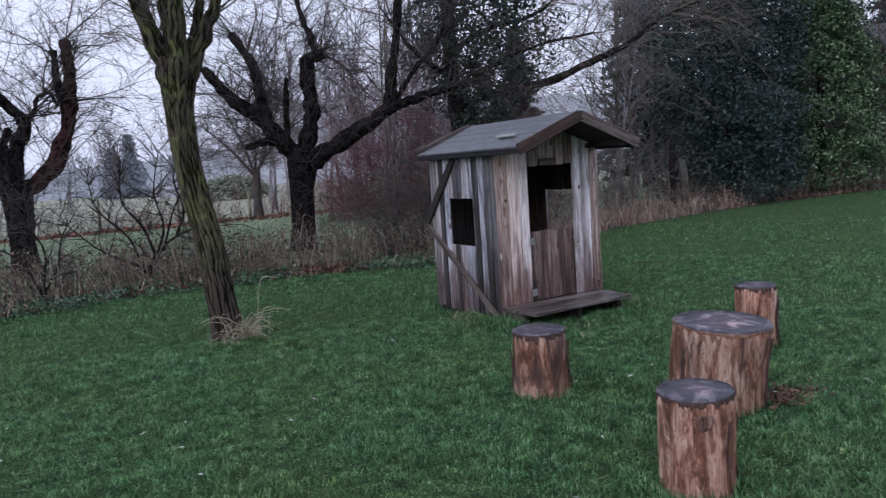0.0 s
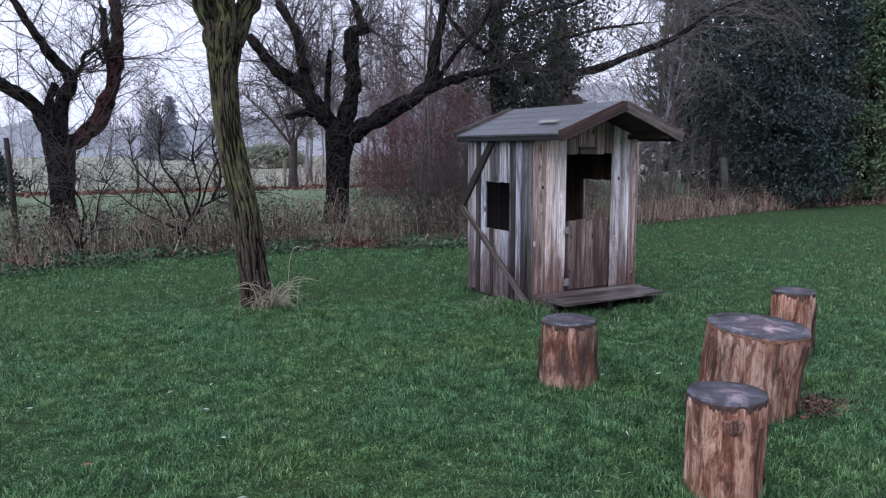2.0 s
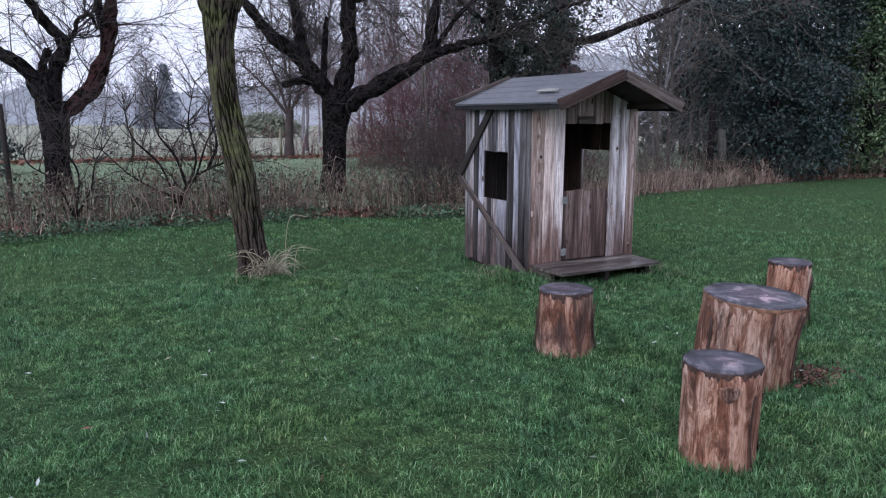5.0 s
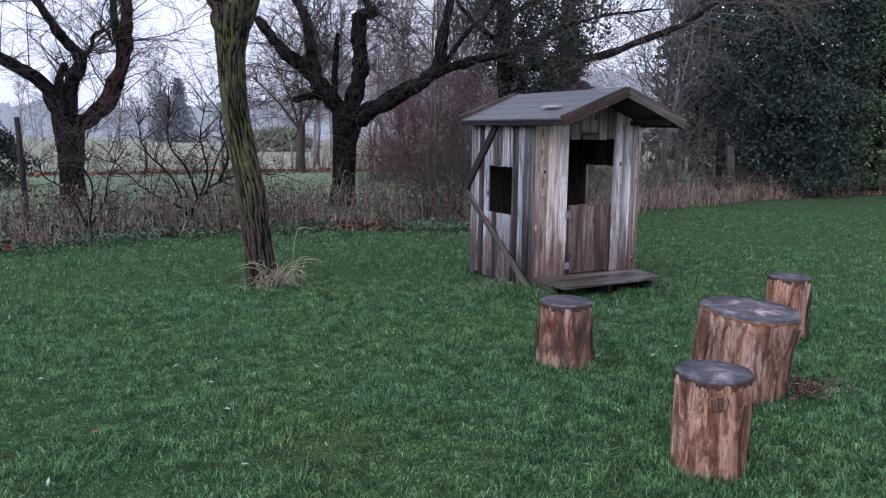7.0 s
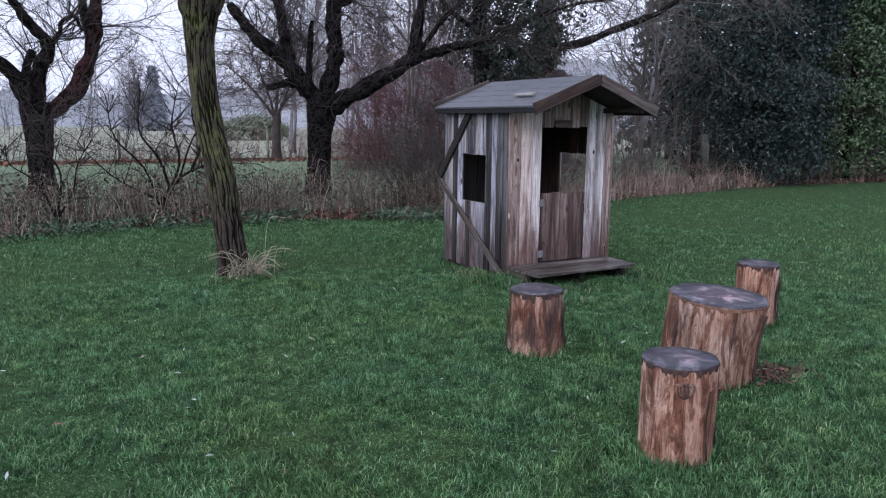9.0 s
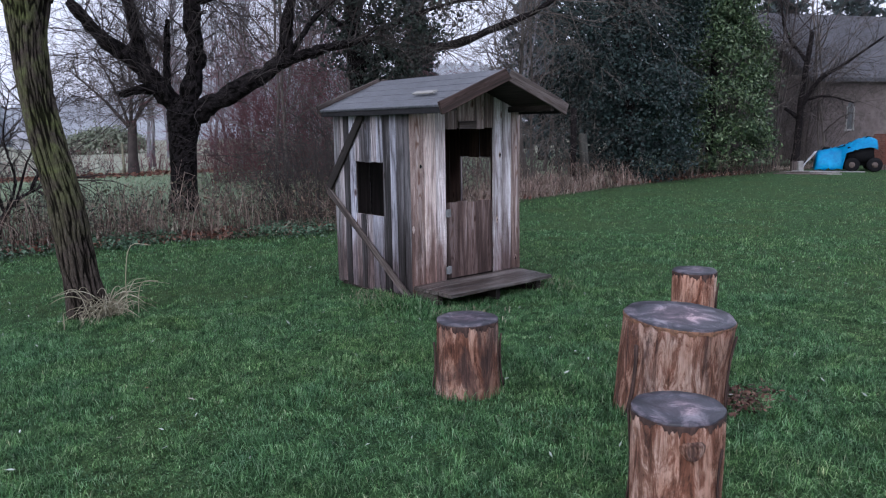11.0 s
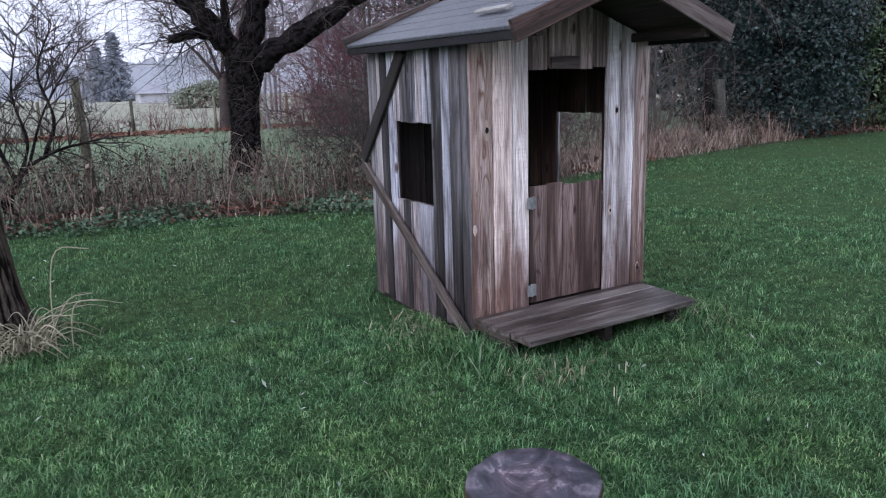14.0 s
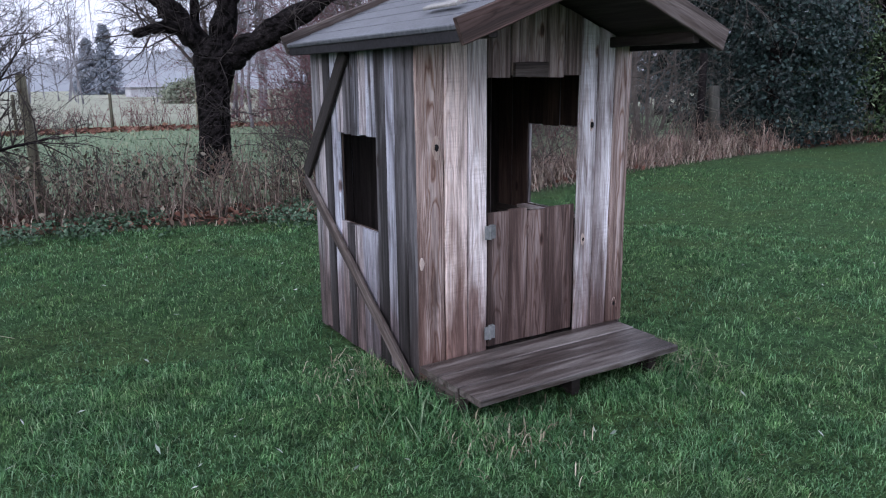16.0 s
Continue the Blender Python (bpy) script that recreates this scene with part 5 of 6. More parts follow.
# dense red-brown thicket beyond the meadow, and brushwood beside the playhouse
def thicket(name, place, label, sx, sy, h, count, mat, seed, turn=0.0, arch=0.12, r=0.008, kids=(3, 6)):
    rng = random.Random(seed)
    t = thing(name, place, label, "thicket", "", turn)
    groups = max(3, count // 60)
    for g in range(groups):
        b = Buf()
        for _ in range(count // groups):
            u, v = -1 + 2 * (g + rng.uniform(-0.15, 1.15)) / groups, rng.uniform(-1, 1)
            hh = h * (1 - 0.55 * u * u) * rng.uniform(0.55, 1.0)
            twig(b, Vector((u * sx, v * sy, -0.03)), Vector((rng.gauss(0, 0.3), rng.gauss(0, 0.3), 1)), max(0.2, hh) * 1.15, r, 2, rng, arch, 0.22, kids)
        tagged(part("shoot_clump", b, mat, t), kind="stuff")
    return t


thicket("red_thicket", (11.9, 20.3, 0), "dense dark red-brown thicket of bare shoots", 2.5, 1.3, 5.0, 330, TWIG_RED, 71, -28, r=0.012)
thicket("red_thicket", (14.2, 18.6, 0), "dense red-brown thicket of bare shoots behind brushwood", 2.2, 1.2, 3.6, 150, TWIG_RED, 72, -35, r=0.011)
thicket("brushwood", (10.0, 17.0, 0), "tall grey-brown weeds before the red thicket", 2.6, 0.8, 1.7, 120, TWIG_MID, 70, -25, r=0.01, arch=0.05, kids=(2, 4))
thicket("brushwood", (7.0, 10.9, 0), "tangle of bare brambles and brushwood beside the playhouse", 1.0, 0.5, 2.1, 75, TWIG_DARK, 73, -10, r=0.012)
thicket("brushwood", (8.6, 11.6, 0), "tangle of bare brambles and brushwood in the hedge", 1.2, 0.6, 2.3, 85, TWIG_DARK, 74, 10, r=0.012)
thicket("brushwood", (12.0, 12.6, 0), "brown brushwood at the wood's edge", 2.2, 0.9, 2.5, 70, TWIG_MID, 75, 12, r=0.012, kids=(2, 5))
thicket("brushwood", (15.2, 14.0, 0), "brown brushwood under slim trees", 1.8, 0.9, 2.5, 55, TWIG_MID, 76, 12, r=0.012, kids=(2, 5))
thicket("brushwood", (26.4, 13.2, 0), "brown brushwood beyond the laurel", 2.6, 0.7, 1.6, 60, TWIG, 77, -8)
thicket("brushwood", (12.5, 29.5, 0), "low reddish weeds along the far hedge line", 8.0, 0.9, 1.3, 340, TWIG_RED, 78, 0, kids=(2, 4), arch=0.1, r=0.01)
thicket("brushwood", (-1.5, 29.5, 0), "low grey weeds along the far hedge line", 7.0, 0.9, 1.45, 300, TWIG, 79, 0, kids=(2, 4), arch=0.1, r=0.01)


# right-hand bare tree with dark crooked limbs before the old house
thicket("brushwood", (28.2, 14.4, 0), "tall tangle of dark bare twigs before the old house", 2.6, 1.2, 5.0, 60, TWIG_DARK, 80, -24, r=0.016, arch=0.03)
tree("dark_bare_tree", (26.8, 12.7, 0), -66, "dark bare tree with crooked limbs before the old house", ([(0, 0, 0), (0.05, 0, 1.2), (0.1, 0, 2.6), (0.3, 0, 4.5)], [0.13, 0.11, 0.105, 0.07]),
     [([(0.05, 0, 2.0), (0.6, 0, 2.9), (1.2, 0, 3.3), (2.4, 0, 4.2)], 0.1, 0.03), ([(0.05, 0, 1.6), (-0.6, 0, 2.2), (-1.0, 0, 3.2)], 0.08, 0.03), ([(0.1, 0, 2.2), (0.8, 0, 2.35), (1.7, 0, 2.1)], 0.06, 0.02), ([(0.2, 0, 3.5), (-0.5, 0, 4.5), (-0.8, 0, 6)], 0.08, 0.03)],
     BARK_CHERRY, TWIG_DARK, 91, 130, sides=8, reach=(0.9, 2.2))


# ---- old house, covered machine and timber at the far end of the lawn ----
old = thing("old_house", (33.5, 13.2, 0), "old grey-brown rendered house with dark slate roof", "house", turn=-24)
b = Buf()
b.box((-2.6, 0, -0.1), (6, 7, 3.3))
part("wall", b, RENDERED, old, smooth=False)
b = Buf()
for y, z in ((-0.35, 3.2), (3.5, 6.2), (7.35, 3.2)):
    b.v += [Vector((-2.9, y, z)), Vector((6.3, y, z))]
for y, z in ((-0.35, 3.06), (3.5, 6.05), (7.35, 3.06)):
    b.v += [Vector((-2.9, y, z)), Vector((6.3, y, z))]
b.f = [(0, 1, 3, 2), (2, 3, 5, 4), (8, 9, 7, 6), (10, 11, 9, 8), (0, 6, 7, 1), (4, 5, 11, 10), (0, 2, 8, 6), (2, 4, 10, 8), (1, 7, 9, 3), (3, 9, 11, 5)]
roof_ob = part("roof", b, SLATE, old, smooth=False)
sl = math.atan2(3.0, 3.85)
for row in range(22):
    s = (row + 0.5) * 4.85 / 22
    plank("slate_course", (-2.9, -0.35 + s * math.cos(sl), 3.215 + s * math.sin(sl)), (6.3, -0.35 + s * math.cos(sl), 3.215 + s * math.sin(sl)), 0.24, 0.02, (0, -math.sin(sl), math.cos(sl)), SLATE, roof_ob, wob=0.002, seed=row)
for wx in (-0.6, 2.4):
    w = part("window", Buf(), GLASS_DARK, old, "tall narrow arched window")
    fr = Buf()
    for x0, x1, z0, z1 in ((-0.2, -0.15, 1.2, 2.1), (0.15, 0.2, 1.2, 2.1), (-0.25, 0.25, 1.12, 1.2)):
        fr.box((wx + x0, -0.05, z0), (wx + x1, -0.002, z1))
    part("frame", fr, PALE_SLAT, w, smooth=False)
    gl = Buf()
    ring = [Vector((wx - 0.15, -0.02, 1.2)), Vector((wx + 0.15, -0.02, 1.2))] + [Vector((wx + 0.15 * math.cos(a), -0.02, 2.1 + 0.18 * math.sin(a))) for a in np.linspace(0, math.pi, 9)]
    gl.v, gl.f = ring, [tuple(range(len(ring)))]
    part("pane", gl, GLASS_DARK, w, smooth=False)

mach = thing("covered_machine", (24.6, 10.3, 0), "garden machine half covered with bright blue tarpaulin", "machine", turn=-62)
nx, ny = 22, 12
b = Buf()
for j in range(ny + 1):
    for i in range(nx + 1):
        u, v = i / nx, j / ny
        x = -0.75 + 1.65 * u
        prof = float(np.interp(u, [0, 0.04, 0.08, 0.36, 0.42, 0.5, 0.72, 0.86, 1.0], [0.12, 0.5, 0.62, 0.68, 0.7, 0.78, 0.93, 1.0, 0.9]))
        e = abs(2 * v - 1)
        z = prof * (1 - 0.85 * max(0, e - 0.55) / 0.45 * (1.05 if u < 0.5 else 0.3)) + 0.09 * noise.noise((x * 4, v * 5, 1)) + 0.06 * noise.noise((x * 12, v * 13, 2))
        b.v.append(Vector((x + 0.02 * noise.noise((x * 9, v * 9, 7)), (v - 0.5) * (1.0 + 0.1 * e), max(0.06, z))))
for j in range(ny):
    for i in range(nx):
        p = j * (nx + 1) + i
        b.f.append((p, p + 1, p + nx + 2, p + nx + 1))
tp = part("tarpaulin", b, BLUE_TARP, mach, "creased bright blue tarpaulin")
tp.modifiers.new("thick", "SOLIDIFY").thickness = 0.01
skin = list(b.v)
for i0, i1, j0, j1 in ((3, 6, 5, 6), (8, 11, 3, 4), (12, 14, 5, 7), (15, 17, 5, 7), (18, 20, 4, 6)):
    b = Buf()
    for j in (j0, j1):
        b.v += [skin[j * (nx + 1) + i] + Vector((-0.012, -0.016, 0.024)) for i in range(i0, i1 + 1)]
    w = i1 - i0 + 1
    b.f = [(i, i + 1, w + i + 1, w + i) for i in range(w - 1)]
    part("opening", b, RUBBER, mach, "dark slot in the blue cover").modifiers.new("thick", "SOLIDIFY").thickness = 0.012
b = Buf()
b.box((-0.5, -0.3, 0.18), (0.85, 0.3, 0.5))
b.box((0.12, -0.4, 0.3), (0.82, 0.4, 0.74))
part("body", b, RUBBER, mach, "dark machine body")
for x in (0.25, 0.85):
    for y in (-0.42, 0.42):
        b = Buf()
        b.tube([Vector((x, y - 0.09, 0.21)), Vector((x, y - 0.07, 0.21)), Vector((x, y + 0.07, 0.21)), Vector((x, y + 0.09, 0.21))], [0.16, 0.21, 0.21, 0.16], 18)
        wh = part("wheel", b, RUBBER, mach)
        b = Buf()
        b.tube([Vector((x, y - 0.1, 0.21)), Vector((x, y + 0.1, 0.21))], [0.085, 0.085], 12)
        part("rim", b, WIRE, wh)
b = Buf()
for j in range(6):
    for i in range(6):
        b.v.append(Vector((-1.15 + 0.085 * i + 0.03 * noise.noise((i, j, 3)), -0.55 + 0.11 * j, 0.03 + 0.115 * i + 0.04 * noise.noise((i * 0.7, j * 0.7, 9)))))
for j in range(5):
    for i in range(5):
        p = j * 6 + i
        b.f.append((p, p + 1, p + 7, p + 6))
part("sheet", b, WHITE_SHEET, mach, "crumpled white plastic sheet").modifiers.new("thick", "SOLIDIFY").thickness = 0.01

rng = random.Random(77)
for k in range(7):
    x, y = 22.6 + rng.uniform(-0.5, 1.6), 10.9 + rng.uniform(-0.3, 0.3)
    a = radians(rng.uniform(-80, -45))
    L = rng.uniform(0.6, 1.6)
    pk = thing("loose_timber", (x, y, 0.0), "loose weathered plank lying at the lawn's end", "plank", "loose timber pile")
    plank("board", (0, 0, 0.03 + 0.02 * (k % 3)), (L * math.cos(a), L * math.sin(a), 0.03 + 0.02 * (k % 3)), 0.14, 0.03, (0, 0, 1), BARGE_WOOD if k % 2 else PALE_SLAT, pk, seed=k)
for k, (x, y, lean) in enumerate(((23.3, 11.1, 15), (23.55, 11.0, -20))):
    pk = thing("timber_block", (x, y, 0), "pale sawn timber block standing among scraps", "timber block", "loose timber pile")
    plank("block", (0, 0, 0), (0.1 * math.sin(radians(lean)), 0, 0.32), 0.17, 0.1, (-0.5, -0.85, 0), PALE_SLAT if k else BARGE_WOOD, pk, seed=k)

pile = thing("brick_stack", (26.32, 9.33, 0), "stack of red-brown bricks at the lawn's end", "brick stack", turn=-62)
bm_ = Buf()
bm_.box((-0.11, -0.05, 0.0), (0.11, 0.05, 0.06))
brick_me = bm_.mesh("brick", False)
brick_me.materials.append(BRICK_RED)
for zc in range(14):
    for xc in range(6):
        for yc in range(2):
            o = new("brick", brick_me)
            o.parent = pile
            o.matrix_basis = pose(-0.6 + xc * 0.232 + 0.05 * (zc % 2), -0.06 + yc * 0.115, 0.15 + zc * 0.068, 0, 0, rng.uniform(-2, 2))
b = Buf()
b.box((-0.85, -0.3, 0.0), (0.85, 0.3, 0.145))
part("pallet", b, BARGE_WOOD, pile, smooth=False)


# ---- posts, far field and distance ----
def post(place, h, r, mat, label, lean=(0, 0)):
    t = thing("fence_post", place, label, "fence post", "old fence posts")
    b = Buf()
    b.tube([Vector((0, 0, -0.05)), Vector((lean[0] * 0.5, lean[1] * 0.5, h * 0.5)), Vector((lean[0], lean[1], h - 0.02)), Vector((lean[0], lean[1], h))], [r, r * 0.97, r * 0.93, r * 0.75], 9, True, 0.05, random.Random(int(h * 100)))
    part("stake", b, mat, t)


post((3.27, 11.97, 0), 1.53, 0.056, POST_WOOD, "mossy round wooden fence post in the verge", (-0.05, 0))
post((0.15, 13.5, 0), 1.66, 0.045, DARK_WOOD, "thin dark fence post in the verge", (-0.05, 0))
post((15.42, 12.65, 0), 1.27, 0.115, GREY_POST, "grey leaning post at the wood's edge", (-0.1, 0.05))
post((15.15, 12.85, 0), 1.9, 0.08, BARK_CHERRY, "dark post at the wood's edge")
for k in range(9):
    post((-4 + k * 2.6, 28.2 + 0.3 * math.sin(k), 0), 1.1, 0.05, POST_WOOD, "far fence post at the meadow's end")
wire = thing("fence_wire", (0, 28.2, 0), "thin rusty wire on the far fence posts", "wire")
for z in (0.45, 0.95):
    b = Buf()
    b.tube([Vector((-4 + 0.65 * i, 0.02 * math.sin(i), z - 0.03 * math.sin(i * math.pi / 4) ** 2)) for i in range(33)], [0.004] * 33, 4)
    part("strand", b, WIRE, wire)


def backdrop():
    """Woods far behind the fields, mist put into their colour, with an uneven top."""
    b = Buf()
    n = 1500
    for i in range(n + 1):
        a = radians(-70 + 170 * i / n)
        d = 150
        h = 5.6 + 1.1 * noise.noise((i * 0.012, 0, 0)) + 1.1 * noise.noise((i * 0.06, 3, 0)) + 0.8 * noise.noise((i * 0.24, 7, 0)) + 0.9 * noise.noise((i * 0.8, 11, 0)) + 8 * float(step(np.array(i / n), 0.45, 0.6))
        b.v += [Vector((d * math.sin(a), d * math.cos(a), -1)), Vector((d * math.sin(a), d * math.cos(a), h))]
    for i in range(n):
        b.f.append((2 * i, 2 * i + 1, 2 * i + 3, 2 * i + 2))
    ob = part("backdrop", b, HAZED_WOOD, None)
    tagged(ob, "line of distant woods with mist put into its grey-blue colour", "distant woods", kind="structure")


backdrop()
far = thing("far_house", (17.8, 82.0, 0), "pale small house far off, mist put into its roof colour", "house")
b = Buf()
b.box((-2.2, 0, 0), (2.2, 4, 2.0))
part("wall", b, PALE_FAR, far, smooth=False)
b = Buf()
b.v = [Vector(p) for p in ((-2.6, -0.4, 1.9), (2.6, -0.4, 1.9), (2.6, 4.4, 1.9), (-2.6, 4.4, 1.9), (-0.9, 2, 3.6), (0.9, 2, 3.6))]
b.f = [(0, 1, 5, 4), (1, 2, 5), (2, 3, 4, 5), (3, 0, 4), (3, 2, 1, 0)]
# Roof grey is paled; the haze is in its colour.
part("roof", b, plain_noise("haze_toned_far_roof", [(0.3, (0.25, 0.25, 0.28)), (0.7, (0.3, 0.3, 0.33))], 2, 0.9, 0), far, smooth=False)
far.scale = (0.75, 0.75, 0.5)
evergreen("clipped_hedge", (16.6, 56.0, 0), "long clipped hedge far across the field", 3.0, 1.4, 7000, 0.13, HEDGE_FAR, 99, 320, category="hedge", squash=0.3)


# ---- verge plants ----
rg = np.random.default_rng(9)


def along_edge(n, x0, x1, d0, d1):
    x = rg.uniform(x0, x1, n)
    return np.stack([x, edge_y(x) + rg.uniform(d0, d1, n)], 1)


xy = np.concatenate([along_edge(4200, -7, 9, 0.0, 1.2), along_edge(2000, -7, 9, 1.0, 2.8), along_edge(2000, 8, 17, -0.1, 1.1), along_edge(350, 17, 24, 0.0, 1.0), along_edge(1500, 24, 30, 0.0, 0.8)])
xy = xy[(xy[:, 0] > 8.5) | (np.array([noise.noise((a * 1.4, b * 2.2, 5)) + 0.6 * noise.noise((a * 4.5, b * 4.5, 7)) for a, b in xy]) > 0.03)]
clump = np.array([noise.noise((a * 0.9, b * 0.9, 2)) for a, b in xy])
hh = np.clip(rg.uniform(0.07, 0.34, len(xy)) * (1 + 1.3 * clump), 0.06, 0.7) * np.interp(xy[:, 0], [8, 8.6, 15.5, 17], [1.0, 1.2, 1.2, 0.5])
p, f = blades(xy, 0, hh, rg.uniform(0.006, 0.016, len(xy)), 1.7, rg)
stuff("dry_grass", np_mesh("dry_grass", p, f), STEM_TAN, "tall dry tan grass along the lawn's rough edge", "dry grass")

b = Buf()
rng = random.Random(14)
for i in range(1400):
    x = rng.uniform(-7, 9.5) if i < 950 else rng.uniform(9, 24)
    y = float(edge_y(x)) + rng.uniform(0.1, 1.0) * rng.choice((1, 1, 2.2))
    hgt = rng.uniform(0.18, 0.7) * (1.25 if rng.random() < 0.15 else 1)
    dx, dy = rng.gauss(0, 0.13), rng.gauss(0, 0.13)
    pts = [Vector((x, y, -0.02)), Vector((x + dx * 0.4, y + dy * 0.4, hgt * 0.6)), Vector((x + dx, y + dy, hgt)), Vector((x + 2 * dx, y + 2 * dy, hgt * rng.uniform(0.6, 1.1)))]
    k = rng.uniform(0.8, 1.9)
    b.tube(pts, [0.005 * k, 0.0045 * k, 0.003 * k, 0.002], 3, False)
    for j in range(rng.randint(1, 4)):
        q = pts[1].lerp(pts[2], rng.random())
        b.tube([q, q + Vector((rng.gauss(0, 0.12), rng.gauss(0, 0.12), rng.uniform(0.05, 0.25)))], [0.003, 0.0015], 3, False)
stuff("dead_stems", b.mesh("dead_stems"), STEM_BROWN, "brown dead weed stems and brambles in the verge", "dead stems")

# leaves still hanging in the brambles, ground ivy, litter
c2 = along_edge(8000, -7, 9, 0.0, 2.2)
c2 = c2[np.array([noise.noise((a * 1.7, b_ * 2.5, 3)) for a, b_ in c2]) > -0.05]
c = np.concatenate([c2, rg.uniform(0.05, 0.8, (len(c2), 1)) ** 1.5], 1)
p, f = leaves(c, 0.04, rg, 0.4, 1.6)
stuff("bramble_leaves", np_mesh("bramble_leaves", p, [f]), islands("dull_bramble_leaves", [(0.0, (0.02, 0.022, 0.015)), (0.5, (0.06, 0.065, 0.04)), (0.8, (0.13, 0.085, 0.06)), (1.0, (0.22, 0.2, 0.155))], 0.7), "dull green and brown bramble leaves", "bramble leaves")
# pinkish grass before the wood, thin weeds over the near meadow
xy = along_edge(4600, 8.3, 17, 0.0, 1.3)
xy = xy[np.array([noise.noise((a * 0.7, b_ * 1.6, 9)) for a, b_ in xy]) > -0.02]
clump = np.array([noise.noise((a * 1.1, b_ * 1.1, 4)) for a, b_ in xy])
p, f = blades(xy, 0, np.clip(rg.uniform(0.18, 0.5, len(xy)) * (1 + 0.9 * clump), 0.08, 0.75), rg.uniform(0.006, 0.013, len(xy)), 1.2, rg)
stuff("pink_grass", np_mesh("pink_grass", p, f), PINK_GRASS, "pinkish dry grass before the wood's edge", "dry grass")
b = Buf()
rng = random.Random(15)
tips = []
for i in range(2000):
    x = rng.uniform(-6, 9.0)
    y = float(edge_y(x)) + 0.8 + abs(rng.gauss(0, 1.5))
    hgt = rng.uniform(0.2, 0.75)
    pts = [Vector((x, y, -0.02)), Vector((x + rng.gauss(0, 0.05), y, hgt * 0.5)), Vector((x + rng.gauss(0, 0.12), y + rng.gauss(0, 0.1), hgt))]
    b.tube(pts, [0.005, 0.004, 0.002], 3, False)
    for j in range(rng.randint(2, 6)):
        tips.append(tuple(pts[1].lerp(pts[2], rng.random()) + Vector((rng.gauss(0, 0.04), rng.gauss(0, 0.04), 0))))
stuff("meadow_weeds", b.mesh("meadow_weeds"), STEM_BROWN, "thin dead weed stalks over the near meadow", "weeds")
p, f = leaves(np.array(tips), 0.022, rg, 0.4, 1.7)
stuff("weed_leaves", np_mesh("weed_leaves", p, [f]), LEAF_CLIMB, "small dark withered leaves on weed stalks", "weed leaves")
c2 = along_edge(15000, -3, 8, -0.5, 0.85)
keep = np.array([noise.noise((a * 0.8, bb * 0.8, 8)) + 0.6 * noise.noise((a * 3, bb * 3, 1)) for a, bb in c2]) > 0.02
c2 = c2[keep]
c = np.concatenate([c2, rg.uniform(0.02, 0.14, (len(c2), 1))], 1)
p, f = leaves(c, 0.036, rg, 1.6, 1.1)
stuff("ground_ivy", np_mesh("ground_ivy", p, [f]), LEAF_IVY, "low green ivy leaves creeping onto the lawn edge", "ground ivy")
c2 = np.concatenate([along_edge(2000, -4, 9, 0.05, 1.1), along_edge(700, 9, 22, 0.0, 0.9), np.stack([rg.uniform(-8, 22, 3800), 27.2 + rg.normal(0, 0.5, 3800)], 1)])
c = np.concatenate([c2, rg.uniform(0.01, 0.07, (len(c2), 1))], 1)
k = np.where(c2[:, 1] > 25, 2.2, 1.0)
p, f = leaves(c, 0.06 * k, rg, 1.8, 1.4)
stuff("leaf_litter", np_mesh("leaf_litter", p, [f]), LEAF_LITTER, "fallen red-brown leaves in drifts", "fallen leaves")

# meadow tufts
xy = np.stack([rg.uniform(-8, 13, 15000), rg.uniform(11.5, 27, 15000)], 1)
xy = xy[xy[:, 1] > edge_y(xy[:, 0]) + 1.2]
p, f = blades(xy, 0, rg.uniform(0.03, 0.11, len(xy)), rg.uniform(0.01, 0.024, len(xy)), 1.3, rg)
stuff("meadow_grass", np_mesh("meadow_grass", p, f), islands("grey_green_meadow_grass", [(0.0, (0.09, 0.135, 0.08)), (0.6, (0.165, 0.22, 0.135)), (1.0, (0.30, 0.29, 0.2))], 0.7), "grey-green rough meadow grass", "meadow grass")

# ---- lawn ----
solid = [(3.285, 3.62, 0.17), (2.897, 2.056, 0.155), (5.215, 3.405, 0.145), (4.76, 1.6, 0.16), (3.88, 2.735, 0.25)]


def lawn_points():
    parts = []
    for r0, r1, n in ((2.0, 7.2, 320000), (7.2, 11.0, 105000), (11.0, 16.0, 52000), (16.0, 27.0, 22000)):
        r = np.sqrt(rg.uniform(r0 ** 2, r1 ** 2, n))
        a = np.radians(rg.uniform(-12, 74, n))
        parts.append(np.stack([0.5 + r * np.sin(a), r * np.cos(a) - 0.05, r], 1))
    r = np.sqrt(rg.uniform(0, 90, 34000))
    a = np.radians(rg.uniform(74, 348, 34000))
    parts.append(np.stack([0.5 + r * np.sin(a), r * np.cos(a) - 0.05, 10 + 0 * r], 1))
    r, a = np.sqrt(rg.uniform(0, 4, 9000)), np.radians(rg.uniform(-12, 74, 9000))
    parts.append(np.stack([0.5 + r * np.sin(a), r * np.cos(a) - 0.05, 10 + 0 * r], 1))
    q = np.concatenate(parts)
    keep = q[:, 1] < edge_y(q[:, 0]) + 0.1
    keep &= ~((q[:, 0] > HX - 0.02) & (q[:, 0] < HX + HW) & (q[:, 1] > HY - 0.03) & (q[:, 1] < HY + HD))
    for x, y, r in solid:
        keep &= (q[:, 0] - x) ** 2 + (q[:, 1] - y) ** 2 > r * r
    return q[keep]


